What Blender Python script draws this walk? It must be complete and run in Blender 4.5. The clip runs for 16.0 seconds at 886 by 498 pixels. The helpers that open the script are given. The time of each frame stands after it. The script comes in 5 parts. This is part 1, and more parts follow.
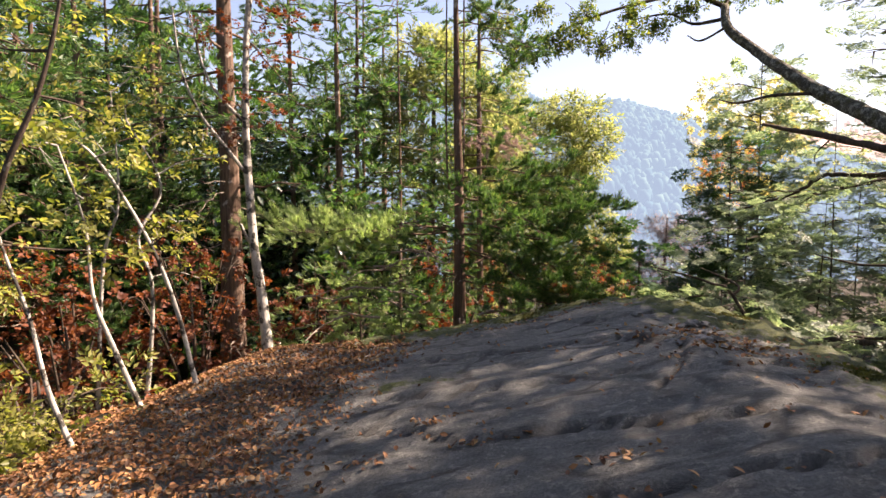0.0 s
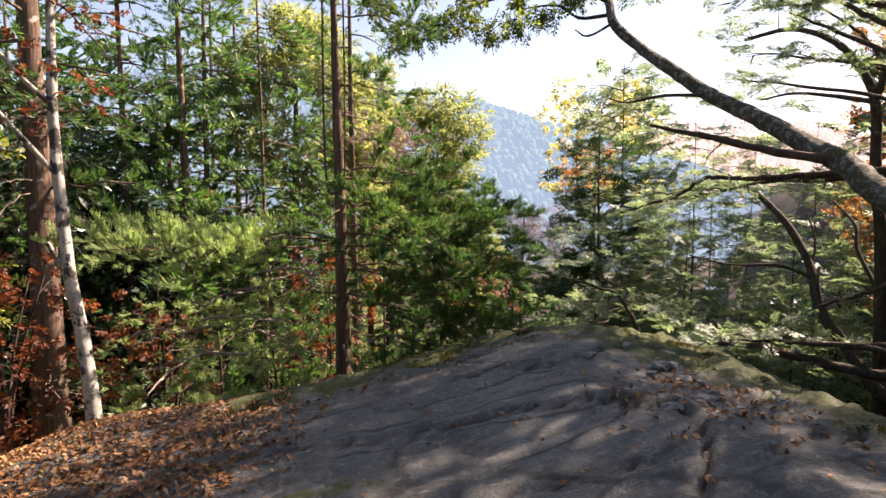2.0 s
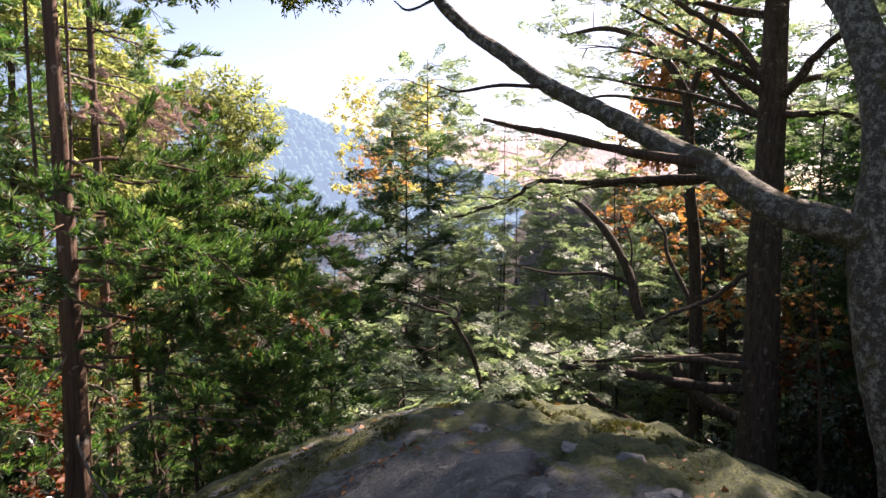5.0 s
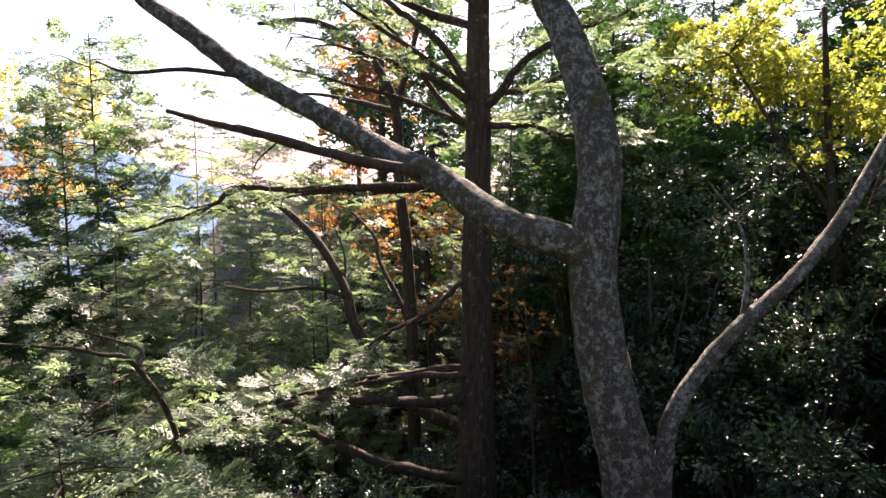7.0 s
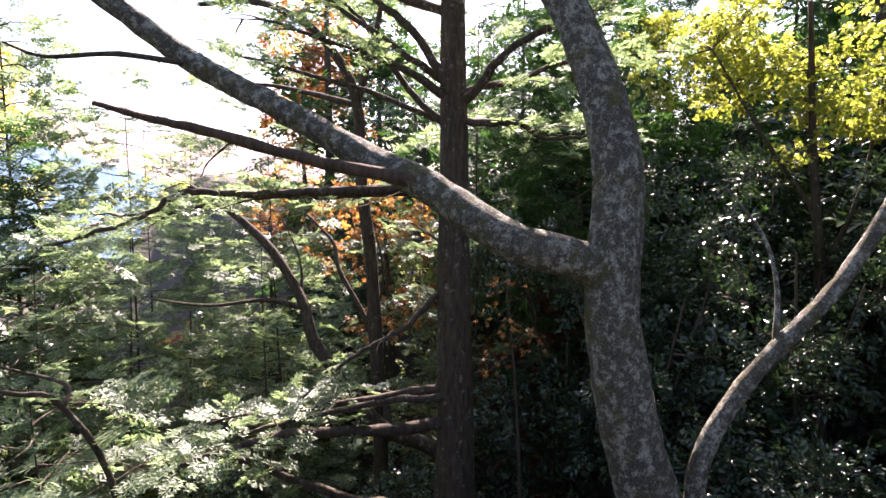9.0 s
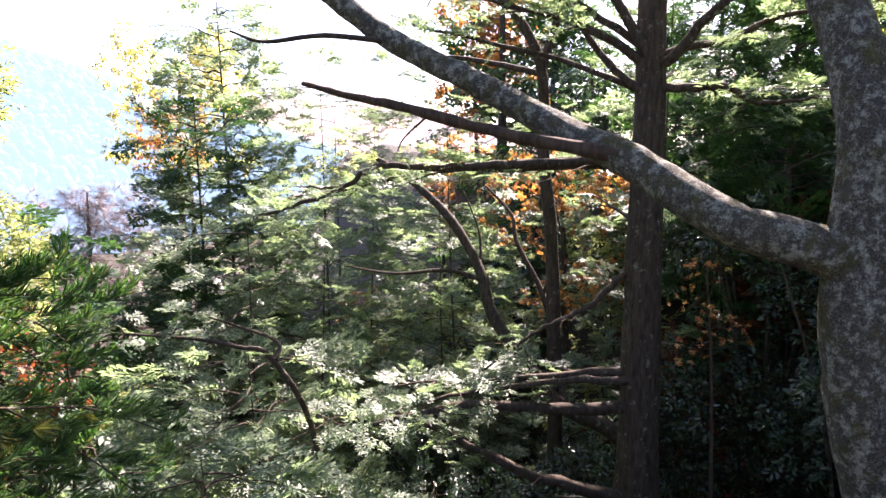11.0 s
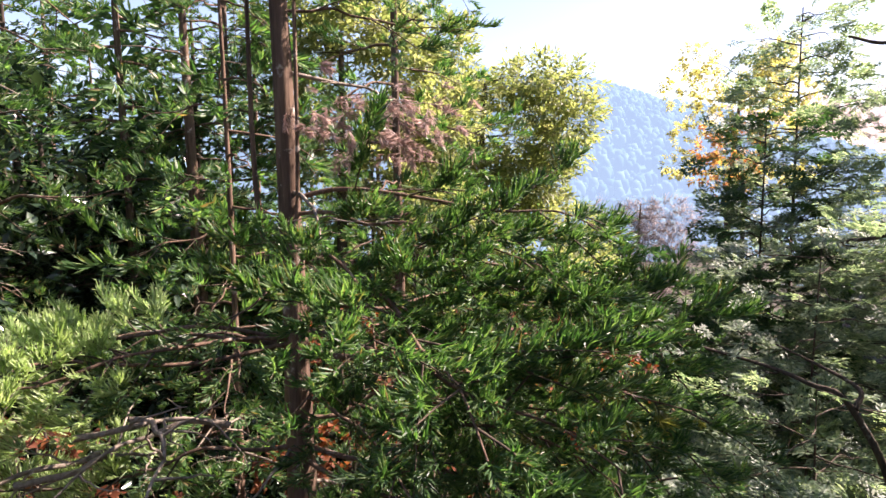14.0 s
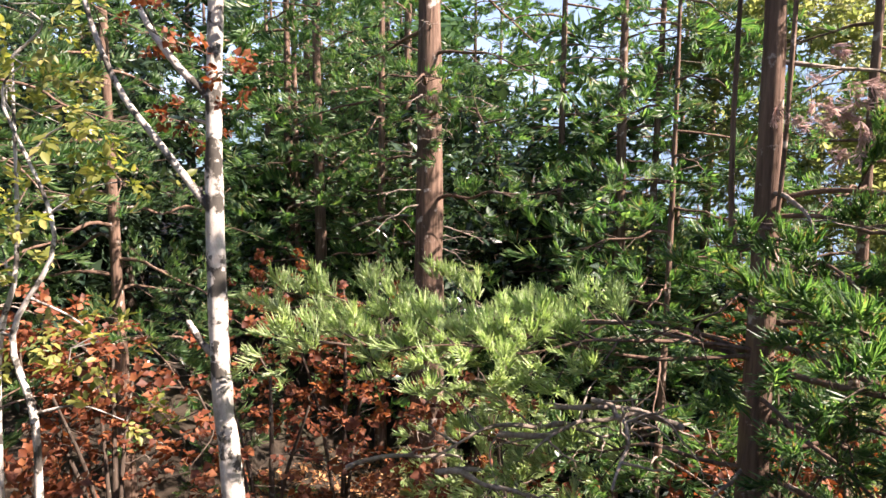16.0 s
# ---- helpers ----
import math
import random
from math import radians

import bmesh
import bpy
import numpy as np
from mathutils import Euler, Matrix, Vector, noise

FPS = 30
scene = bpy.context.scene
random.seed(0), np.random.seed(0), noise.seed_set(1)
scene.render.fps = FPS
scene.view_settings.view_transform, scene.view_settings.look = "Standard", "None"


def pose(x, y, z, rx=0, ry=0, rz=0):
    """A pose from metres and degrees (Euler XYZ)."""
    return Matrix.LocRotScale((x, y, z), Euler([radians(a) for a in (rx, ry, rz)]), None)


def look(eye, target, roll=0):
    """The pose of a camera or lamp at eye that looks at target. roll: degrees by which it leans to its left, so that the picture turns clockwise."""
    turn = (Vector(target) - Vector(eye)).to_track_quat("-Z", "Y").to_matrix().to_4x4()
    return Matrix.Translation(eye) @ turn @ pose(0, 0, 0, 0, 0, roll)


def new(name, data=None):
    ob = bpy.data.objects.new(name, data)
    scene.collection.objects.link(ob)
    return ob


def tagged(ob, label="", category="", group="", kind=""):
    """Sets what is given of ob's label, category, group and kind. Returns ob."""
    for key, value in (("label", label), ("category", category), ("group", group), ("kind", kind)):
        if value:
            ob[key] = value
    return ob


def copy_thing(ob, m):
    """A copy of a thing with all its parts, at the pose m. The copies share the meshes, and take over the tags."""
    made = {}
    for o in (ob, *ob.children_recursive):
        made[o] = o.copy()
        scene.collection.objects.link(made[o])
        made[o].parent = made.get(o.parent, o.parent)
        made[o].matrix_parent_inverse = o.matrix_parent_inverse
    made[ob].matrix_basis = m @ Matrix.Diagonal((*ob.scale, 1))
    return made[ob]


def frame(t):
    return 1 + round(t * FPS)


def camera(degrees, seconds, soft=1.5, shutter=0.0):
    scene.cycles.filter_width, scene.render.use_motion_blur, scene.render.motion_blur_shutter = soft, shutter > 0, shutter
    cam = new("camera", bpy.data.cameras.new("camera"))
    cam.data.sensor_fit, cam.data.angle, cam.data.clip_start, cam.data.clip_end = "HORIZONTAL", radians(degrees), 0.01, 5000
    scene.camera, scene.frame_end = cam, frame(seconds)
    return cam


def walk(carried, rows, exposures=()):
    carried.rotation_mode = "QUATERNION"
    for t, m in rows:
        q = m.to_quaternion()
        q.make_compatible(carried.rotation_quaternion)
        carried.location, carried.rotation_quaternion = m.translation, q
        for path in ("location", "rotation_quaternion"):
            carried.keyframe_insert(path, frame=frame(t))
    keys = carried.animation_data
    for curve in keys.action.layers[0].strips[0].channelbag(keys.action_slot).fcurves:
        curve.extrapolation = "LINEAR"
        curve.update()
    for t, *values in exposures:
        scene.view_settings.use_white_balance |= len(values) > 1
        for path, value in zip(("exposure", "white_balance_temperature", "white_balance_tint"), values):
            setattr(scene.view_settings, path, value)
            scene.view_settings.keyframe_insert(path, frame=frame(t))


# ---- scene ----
cam = camera(71.9, 16.0)
METRES, EYE, TILT, LEAN, TURN = 8.0, 1.5, -4.5, 0.0, 0.0
ROWS = [
    (0.0, 0.0, 0.0, 0.0, 0.0, 0.0, -0.0),
    (0.5, -0.0099, 0.0494, 0.012, -5.67, -0.33, 0.39),
    (1.0, -0.0271, 0.0905, 0.0202, -7.64, -0.44, 0.55),
    (1.5, -0.0415, 0.1495, 0.0233, -11.76, -0.61, 0.85),
    (2.0, -0.0443, 0.1955, 0.0352, -13.41, -0.59, 1.07),
    (2.5, -0.0467, 0.2366, 0.0378, -15.95, -0.54, 1.21),
    (3.0, -0.0456, 0.2946, 0.0371, -22.2, -0.66, 1.63),
    (5.5, 0.0351, 0.5394, 0.0707, -42.05, -1.36, 2.85),
    (6.0, 0.0615, 0.572, 0.0739, -55.47, -2.11, 3.53),
    (6.5, 0.0907, 0.6002, 0.0827, -58.52, -2.39, 3.79),
    (7.0, 0.113, 0.6274, 0.0946, -60.9, -2.55, 3.85),
    (7.5, 0.1334, 0.6528, 0.0958, -67.67, -3.09, 4.04),
    (8.0, 0.1666, 0.6851, 0.1076, -68.45, -3.17, 4.15),
    (10.5, 0.1986, 0.7703, 0.1339, -56.12, -5.25, 4.12),
    (11.0, 0.1934, 0.7767, 0.1378, -51.01, -5.54, 3.95),
    (11.5, 0.1859, 0.7835, 0.1407, -44.69, -4.94, 3.71),
    (12.0, 0.1765, 0.7889, 0.1431, -36.06, -4.15, 3.21),
    (12.5, 0.1678, 0.7936, 0.145, -28.51, -3.63, 2.75),
    (13.0, 0.1585, 0.7949, 0.1468, -21.8, -3.13, 2.26),
    (13.5, 0.1481, 0.7986, 0.1458, -14.13, -2.64, 1.55),
    (14.0, 0.1368, 0.8023, 0.1453, -3.57, -2.16, 0.62),
    (14.5, 0.1239, 0.8089, 0.1425, 7.02, -2.0, -0.41),
    (15.0, 0.1105, 0.8058, 0.1416, 15.64, -2.0, -1.33),
    (15.5, 0.0948, 0.7981, 0.1408, 24.11, -2.21, -2.19),
    (16.0, 0.0827, 0.7918, 0.1389, 32.68, -2.53, -2.99),
]
walk(cam, [(t, pose(0, 0, EYE, TILT, LEAN, TURN) @ pose(METRES * x, METRES * y, METRES * z, 90 + pitch, roll, yaw)) for t, x, y, z, yaw, pitch, roll in ROWS],
     exposures=((0.0, 1.8, 7600, 28), (1.5, 1.75, 7500, 28), (3.0, 1.8, 7400, 28), (5.5, 1.75, 7000, 31), (6.5, 1.9, 7000, 32), (7.5, 2.45, 7000, 32), (8.0, 2.55, 6900, 32), (10.5, 2.6, 6500, 32), (11.5, 2.6, 6500, 32),
                (12.5, 2.25, 6600, 31), (13.5, 2.0, 6700, 29), (14.5, 2.0, 6800, 28), (16.0, 2.2, 6800, 27)))

# ---- light ----
SUN_YAW, SUN_UP = -74.0, 42.0          # the sun stands ahead and to the right of the first view
sun_way = Vector((-math.sin(radians(SUN_YAW)) * math.cos(radians(SUN_UP)), math.cos(radians(SUN_YAW)) * math.cos(radians(SUN_UP)), math.sin(radians(SUN_UP))))
world = bpy.data.worlds.new("world")
scene.world = world
world.use_nodes = True
sky = world.node_tree.nodes.new("ShaderNodeTexSky")
sky.sky_type, sky.sun_disc = "NISHITA", False
sky.sun_elevation, sky.sun_rotation = radians(SUN_UP), radians(-SUN_YAW)
world.node_tree.nodes["Background"].inputs["Strength"].default_value = 0.075
world.node_tree.links.new(sky.outputs[0], world.node_tree.nodes["Background"].inputs["Color"])
sun_data = bpy.data.lights.new("sun", "SUN")
sun_data.energy, sun_data.angle, sun_data.color = 5.0, radians(0.55), (1.0, 0.93, 0.82)
sun = new("sun", sun_data)
sun.matrix_world = look(sun_way * 60, (0, 0, 0))


# ---- materials ----
def material(name):
    m = bpy.data.materials.new(name)
    m.use_nodes = True
    nt = m.node_tree
    return m, nt, nt.nodes["Principled BSDF"]


def node(nt, kind, **values):
    n = nt.nodes.new(kind)
    for k, v in values.items():
        n.inputs[k.replace("_", " ")].default_value = v
    return n


def noise_at(nt, scale, detail=6, rough=0.6, stretch=None):
    tc = nt.nodes.new("ShaderNodeTexCoord")
    n = node(nt, "ShaderNodeTexNoise", Scale=scale, Detail=detail, Roughness=rough)
    if stretch:
        mp = node(nt, "ShaderNodeMapping", Scale=stretch)
        nt.links.new(tc.outputs["Object"], mp.inputs[0])
        nt.links.new(mp.outputs[0], n.inputs[0])
    else:
        nt.links.new(tc.outputs["Object"], n.inputs[0])
    return n.outputs["Fac"]


def ramp(nt, fac, stops):
    r = nt.nodes.new("ShaderNodeValToRGB")
    while len(r.color_ramp.elements) < len(stops):
        r.color_ramp.elements.new(0.5)
    for e, (p, c) in zip(r.color_ramp.elements, stops):
        e.position, e.color = p, (*c, 1)
    nt.links.new(fac, r.inputs[0])
    return r.outputs[0]


def blend(nt, fac, a, b, mode="MIX"):
    m = nt.nodes.new("ShaderNodeMix")
    m.data_type, m.blend_type = "RGBA", mode
    for sock, v in ((m.inputs[0], fac), (m.inputs[6], a), (m.inputs[7], b)):
        if isinstance(v, (int, float)):
            sock.default_value = v
        elif isinstance(v, tuple):
            sock.default_value = (*v, 1)
        else:
            nt.links.new(v, sock)
    return m.outputs[2]


def bump(nt, bsdf, height, strength, distance):
    b = node(nt, "ShaderNodeBump", Strength=strength, Distance=distance)
    nt.links.new(height, b.inputs["Height"])
    nt.links.new(b.outputs[0], bsdf.inputs["Normal"])


def leaf_material(name, stops, glow=0.35, rough=0.5, spec=0.4, through_tint=(1.55, 1.65, 0.85)):
    """Leaves: colours picked leaf by leaf, and light that passes through them."""
    m, nt, p = material(name)
    geo = nt.nodes.new("ShaderNodeNewGeometry")
    col = ramp(nt, geo.outputs["Random Per Island"], stops)
    n = noise_at(nt, 0.9, 3)
    col = blend(nt, 0.55, col, ramp(nt, n, [(0.3, (0.45, 0.45, 0.45)), (0.7, (1.0, 1.0, 1.0))]), "MULTIPLY")
    nt.links.new(col, p.inputs["Base Color"])
    p.inputs["Roughness"].default_value = rough
    p.inputs["Specular IOR Level"].default_value = spec
    tr = nt.nodes.new("ShaderNodeBsdfTranslucent")
    warm = blend(nt, 1.0, col, through_tint, "MULTIPLY")
    nt.links.new(warm, tr.inputs[0])
    mix = nt.nodes.new("ShaderNodeMixShader")
    mix.inputs[0].default_value = glow
    nt.links.new(p.outputs[0], mix.inputs[1])
    nt.links.new(tr.outputs[0], mix.inputs[2])
    nt.links.new(mix.outputs[0], nt.nodes["Material Output"].inputs[0])
    return m


def bark_material(name, dark, light, patch=None, amount=0.5, scale=14, stretch=(1, 1, 0.25), patch_scale=5.0):
    m, nt, p = material(name)
    n = noise_at(nt, scale, 8, 0.7, stretch)
    col = ramp(nt, n, [(0.3, dark), (0.7, light)])
    if patch:
        f = noise_at(nt, patch_scale, 5, 0.65)
        k = ramp(nt, f, [(amount, (0, 0, 0)), (amount + 0.06, (1, 1, 1))])
        col = blend(nt, k, col, patch)
    nt.links.new(col, p.inputs["Base Color"])
    p.inputs["Roughness"].default_value = 0.9
    p.inputs["Specular IOR Level"].default_value = 0.2
    bump(nt, p, n, 0.8, 0.02)
    return m


def lichen_bark():
    """Grey bark, mottled with pale lichen and dull green moss."""
    m, nt, p = material("lichen_bark")
    fine, mid, wide = noise_at(nt, 60, 8, 0.75), noise_at(nt, 10, 12, 0.82), noise_at(nt, 3.4, 9, 0.8)
    col = ramp(nt, fine, [(0.3, (0.035, 0.03, 0.024)), (0.7, (0.13, 0.12, 0.10))])
    col = blend(nt, ramp(nt, mid, [(0.49, (0, 0, 0)), (0.57, (0.9, 0.9, 0.9))]), col, (0.36, 0.36, 0.30))
    col = blend(nt, ramp(nt, wide, [(0.50, (0, 0, 0)), (0.62, (0.8, 0.8, 0.8))]), col, (0.085, 0.075, 0.022))
    col = blend(nt, 0.6, col, ramp(nt, fine, [(0.38, (0.3, 0.29, 0.27)), (0.62, (1.3, 1.28, 1.22))]), "MULTIPLY")
    nt.links.new(col, p.inputs["Base Color"])
    p.inputs["Roughness"].default_value = 0.9
    p.inputs["Specular IOR Level"].default_value = 0.2
    bump(nt, p, fine, 0.9, 0.02)
    return m


def rock_material():
    """Grey-brown granite with seams, moss along the brink and lichen."""
    m, nt, p = material("granite")
    grain = noise_at(nt, 60, 8, 0.75)
    broad = noise_at(nt, 1.3, 6, 0.65, (1, 0.45, 1))
    streak = noise_at(nt, 6.5, 9, 0.75, (0.4, 1.2, 1))
    col = ramp(nt, broad, [(0.3, (0.10, 0.102, 0.094)), (0.55, (0.142, 0.144, 0.132)), (0.75, (0.19, 0.19, 0.174))])
    col = blend(nt, 0.75, col, ramp(nt, streak, [(0.36, (0.45, 0.44, 0.43)), (0.46, (0.9, 0.9, 0.9)), (0.62, (1.3, 1.28, 1.24))]), "MULTIPLY")
    col = blend(nt, 0.4, col, ramp(nt, grain, [(0.40, (0.25, 0.24, 0.23)), (0.60, (1.5, 1.48, 1.44))]), "MULTIPLY")
    spots = noise_at(nt, 14, 8, 0.8)
    col = blend(nt, ramp(nt, spots, [(0.54, (0, 0, 0)), (0.60, (0.6, 0.6, 0.6))]), col, (0.31, 0.30, 0.25))
    dirt = noise_at(nt, 3.1, 8, 0.8)
    col = blend(nt, ramp(nt, dirt, [(0.56, (0, 0, 0)), (0.66, (0.6, 0.6, 0.6))]), col, (0.07, 0.06, 0.046))
    tc = nt.nodes.new("ShaderNodeTexCoord")
    mp = node(nt, "ShaderNodeMapping", Scale=(0.7, 1.7, 1.0), Rotation=(0, 0, -0.25))
    nt.links.new(tc.outputs["Object"], mp.inputs[0])
    wob = node(nt, "ShaderNodeTexNoise", Scale=2.2, Detail=6.0, Roughness=0.7)
    nt.links.new(mp.outputs[0], wob.inputs[0])
    warp = blend(nt, 0.35, mp.outputs[0], wob.outputs["Color"], "ADD")
    vor = node(nt, "ShaderNodeTexVoronoi", Scale=1.15)
    vor.feature = "DISTANCE_TO_EDGE"
    nt.links.new(warp, vor.inputs["Vector"])
    hair = ramp(nt, vor.outputs["Distance"], [(0.0, (1, 1, 1)), (0.022, (0.8, 0.8, 0.8)), (0.045, (0, 0, 0))])
    hair = blend(nt, 1.0, hair, ramp(nt, broad, [(0.38, (0, 0, 0)), (0.55, (0.75, 0.75, 0.75))]), "MULTIPLY")
    col = blend(nt, hair, col, (0.03, 0.026, 0.02))
    att = nt.nodes.new("ShaderNodeAttribute")
    att.attribute_name = "moss"
    mossn = noise_at(nt, 5, 7, 0.7)
    add = nt.nodes.new("ShaderNodeMath")
    add.operation = "ADD"
    nt.links.new(att.outputs["Fac"], add.inputs[0])
    nt.links.new(mossn, add.inputs[1])
    k = ramp(nt, add.outputs[0], [(0.70, (0, 0, 0)), (0.80, (1, 1, 1))])
    mosscol = ramp(nt, noise_at(nt, 25, 6, 0.7), [(0.3, (0.022, 0.03, 0.007)), (0.52, (0.06, 0.075, 0.014)), (0.72, (0.13, 0.135, 0.026))])
    col = blend(nt, k, col, mosscol)
    crack = nt.nodes.new("ShaderNodeAttribute")
    crack.attribute_name = "seam"
    col = blend(nt, crack.outputs["Fac"], col, (0.03, 0.026, 0.02))
    nt.links.new(col, p.inputs["Base Color"])
    p.inputs["Roughness"].default_value = 0.85
    both = nt.nodes.new("ShaderNodeMath")
    both.operation = "MULTIPLY_ADD"
    both.inputs[1].default_value = 0.35
    nt.links.new(grain, both.inputs[0])
    nt.links.new(streak, both.inputs[2])
    bump(nt, p, both.outputs[0], 1.0, 0.05)
    return m


def soil_material():
    m, nt, p = material("forest_soil")
    a = noise_at(nt, 0.35, 8, 0.65)
    b = noise_at(nt, 18, 8, 0.75)
    col = ramp(nt, a, [(0.3, (0.022, 0.02, 0.012)), (0.5, (0.04, 0.03, 0.017)), (0.7, (0.025, 0.036, 0.014))])
    col = blend(nt, 0.8, col, ramp(nt, b, [(0.3, (0.4, 0.35, 0.3)), (0.7, (1.3, 1.1, 0.9))]), "MULTIPLY")
    nt.links.new(col, p.inputs["Base Color"])
    p.inputs["Roughness"].default_value = 0.95
    bump(nt, p, b, 1.0, 0.06)
    return m


def far_material(name, stops, haze_glow, glow):
    """Wooded slopes beyond fifty metres: a plain backdrop whose glow paints in bright haze."""
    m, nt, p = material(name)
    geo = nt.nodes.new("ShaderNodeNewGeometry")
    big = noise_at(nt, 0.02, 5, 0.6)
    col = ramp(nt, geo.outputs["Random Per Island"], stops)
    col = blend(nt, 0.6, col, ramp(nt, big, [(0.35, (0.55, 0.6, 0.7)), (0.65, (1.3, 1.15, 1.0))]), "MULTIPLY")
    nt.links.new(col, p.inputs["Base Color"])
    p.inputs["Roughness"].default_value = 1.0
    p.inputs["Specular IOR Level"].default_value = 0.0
    p.inputs["Emission Color"].default_value = (*haze_glow, 1)
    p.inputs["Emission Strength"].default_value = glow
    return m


def stone_material():
    m, nt, p = material("pale_stone")
    a, b = noise_at(nt, 9, 8, 0.7), noise_at(nt, 60, 6, 0.7)
    col = blend(nt, 0.6, ramp(nt, a, [(0.3, (0.12, 0.115, 0.10)), (0.7, (0.30, 0.29, 0.26))]), ramp(nt, b, [(0.35, (0.5, 0.5, 0.5)), (0.65, (1.2, 1.2, 1.2))]), "MULTIPLY")
    nt.links.new(col, p.inputs["Base Color"])
    p.inputs["Roughness"].default_value = 0.9
    bump(nt, p, a, 0.8, 0.03)
    return m


STONE = stone_material()
GRANITE, SOIL = rock_material(), soil_material()
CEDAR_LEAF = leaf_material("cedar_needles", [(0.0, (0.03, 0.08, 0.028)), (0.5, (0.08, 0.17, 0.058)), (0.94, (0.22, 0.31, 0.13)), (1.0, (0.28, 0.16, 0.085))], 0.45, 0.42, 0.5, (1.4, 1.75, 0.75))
# Much paler copy of the cedar needles: sunlight is put into the colour.
CEDAR_SUNLIT = leaf_material("sunny_cedar_needles", [(0.0, (0.20, 0.30, 0.11)), (0.5, (0.40, 0.52, 0.22)), (1.0, (0.60, 0.68, 0.42))], 0.5, 0.42, 0.5, (1.4, 1.5, 0.9))
DEAD_NEEDLES = leaf_material("withered_needles", [(0.0, (0.45, 0.32, 0.29)), (1.0, (0.72, 0.58, 0.54))], 0.4, 0.8, 0.3, (1.3, 1.15, 1.05))
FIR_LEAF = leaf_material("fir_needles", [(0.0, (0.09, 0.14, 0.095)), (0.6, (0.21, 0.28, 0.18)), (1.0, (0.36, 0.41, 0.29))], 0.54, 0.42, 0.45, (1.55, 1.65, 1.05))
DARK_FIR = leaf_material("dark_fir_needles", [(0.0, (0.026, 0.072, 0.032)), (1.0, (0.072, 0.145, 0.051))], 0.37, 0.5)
OLIVE_LEAF = leaf_material("olive_crown_leaves", [(0.0, (0.16, 0.20, 0.08)), (0.6, (0.29, 0.33, 0.14)), (1.0, (0.45, 0.43, 0.24))], 0.55, 0.5, 0.4, (1.5, 1.55, 0.95))
GLOSSY_LEAF = leaf_material("glossy_evergreen_leaves", [(0.0, (0.018, 0.042, 0.024)), (1.0, (0.06, 0.10, 0.055))], 0.2, 0.27, 0.7)
LIMB_LEAF = leaf_material("small_oak_leaves", [(0.0, (0.065, 0.102, 0.029)), (0.7, (0.145, 0.203, 0.043)), (1.0, (0.348, 0.319, 0.072))], 0.50, 0.4)
YELLOW_LEAF = leaf_material("yellow_maple_leaves", [(0.0, (0.17, 0.23, 0.045)), (0.6, (0.34, 0.38, 0.09)), (1.0, (0.52, 0.48, 0.16))], 0.5, 0.5, 0.4, (1.5, 1.5, 0.8))
LIME_LEAF = leaf_material("lime_yellow_leaves", [(0.0, (0.13, 0.16, 0.035)), (0.6, (0.30, 0.31, 0.08)), (1.0, (0.46, 0.41, 0.14))], 0.5, 0.45)
PALE_YELLOW = leaf_material("pale_yellow_leaves", [(0.0, (0.42, 0.38, 0.16)), (1.0, (0.62, 0.54, 0.28))], 0.5, 0.6)
ORANGE_LEAF = leaf_material("orange_maple_leaves", [(0.0, (0.30, 0.08, 0.04)), (0.5, (0.45, 0.20, 0.08)), (1.0, (0.55, 0.36, 0.16))], 0.45, 0.55)
RUST_LEAF = leaf_material("rusty_brown_leaves", [(0.0, (0.085, 0.027, 0.013)), (0.5, (0.20, 0.06, 0.025)), (1.0, (0.30, 0.12, 0.045))], 0.35, 0.6, 0.4, (1.6, 1.3, 0.8))
PALE_TWIGS = leaf_material("pale_bare_twigs", [(0.0, (0.20, 0.15, 0.15)), (1.0, (0.42, 0.34, 0.32))], 0.2, 0.8)
FALLEN = leaf_material("fallen_leaves", [(0.0, (0.07, 0.028, 0.012)), (0.5, (0.24, 0.10, 0.035)), (0.8, (0.40, 0.19, 0.07)), (1.0, (0.50, 0.32, 0.15))], 0.12, 0.6)
MOSS = leaf_material("moss_leaves", [(0.0, (0.03, 0.035, 0.008)), (0.5, (0.075, 0.08, 0.016)), (1.0, (0.16, 0.15, 0.03))], 0.2, 0.9)
MOSSY_BARK = lichen_bark()
DARK_BARK = bark_material("dark_fir_bark", (0.022, 0.017, 0.013), (0.11, 0.082, 0.06), (0.17, 0.165, 0.13), 0.6, 18, (1, 1, 0.22), 9.0)
CEDAR_BARK = bark_material("red_brown_cedar_bark", (0.045, 0.027, 0.019), (0.22, 0.145, 0.10), (0.42, 0.36, 0.30), 0.60, 22, (1, 1, 0.07))
WHITE_BARK = bark_material("pale_grey_bark", (0.22, 0.20, 0.17), (0.58, 0.55, 0.48), (0.06, 0.055, 0.045), 0.51, 10, (1, 1, 0.6), 6.0)
DEAD_WOOD = bark_material("bare_dead_wood", (0.12, 0.09, 0.065), (0.36, 0.30, 0.24), None, 0.5, 22, (1, 1, 0.3))
DEAD_BARK = bark_material("red_brown_dead_bark", (0.03, 0.022, 0.016), (0.12, 0.075, 0.05))
TWIG_BARK = bark_material("brown_twig_bark", (0.045, 0.034, 0.024), (0.12, 0.09, 0.065))


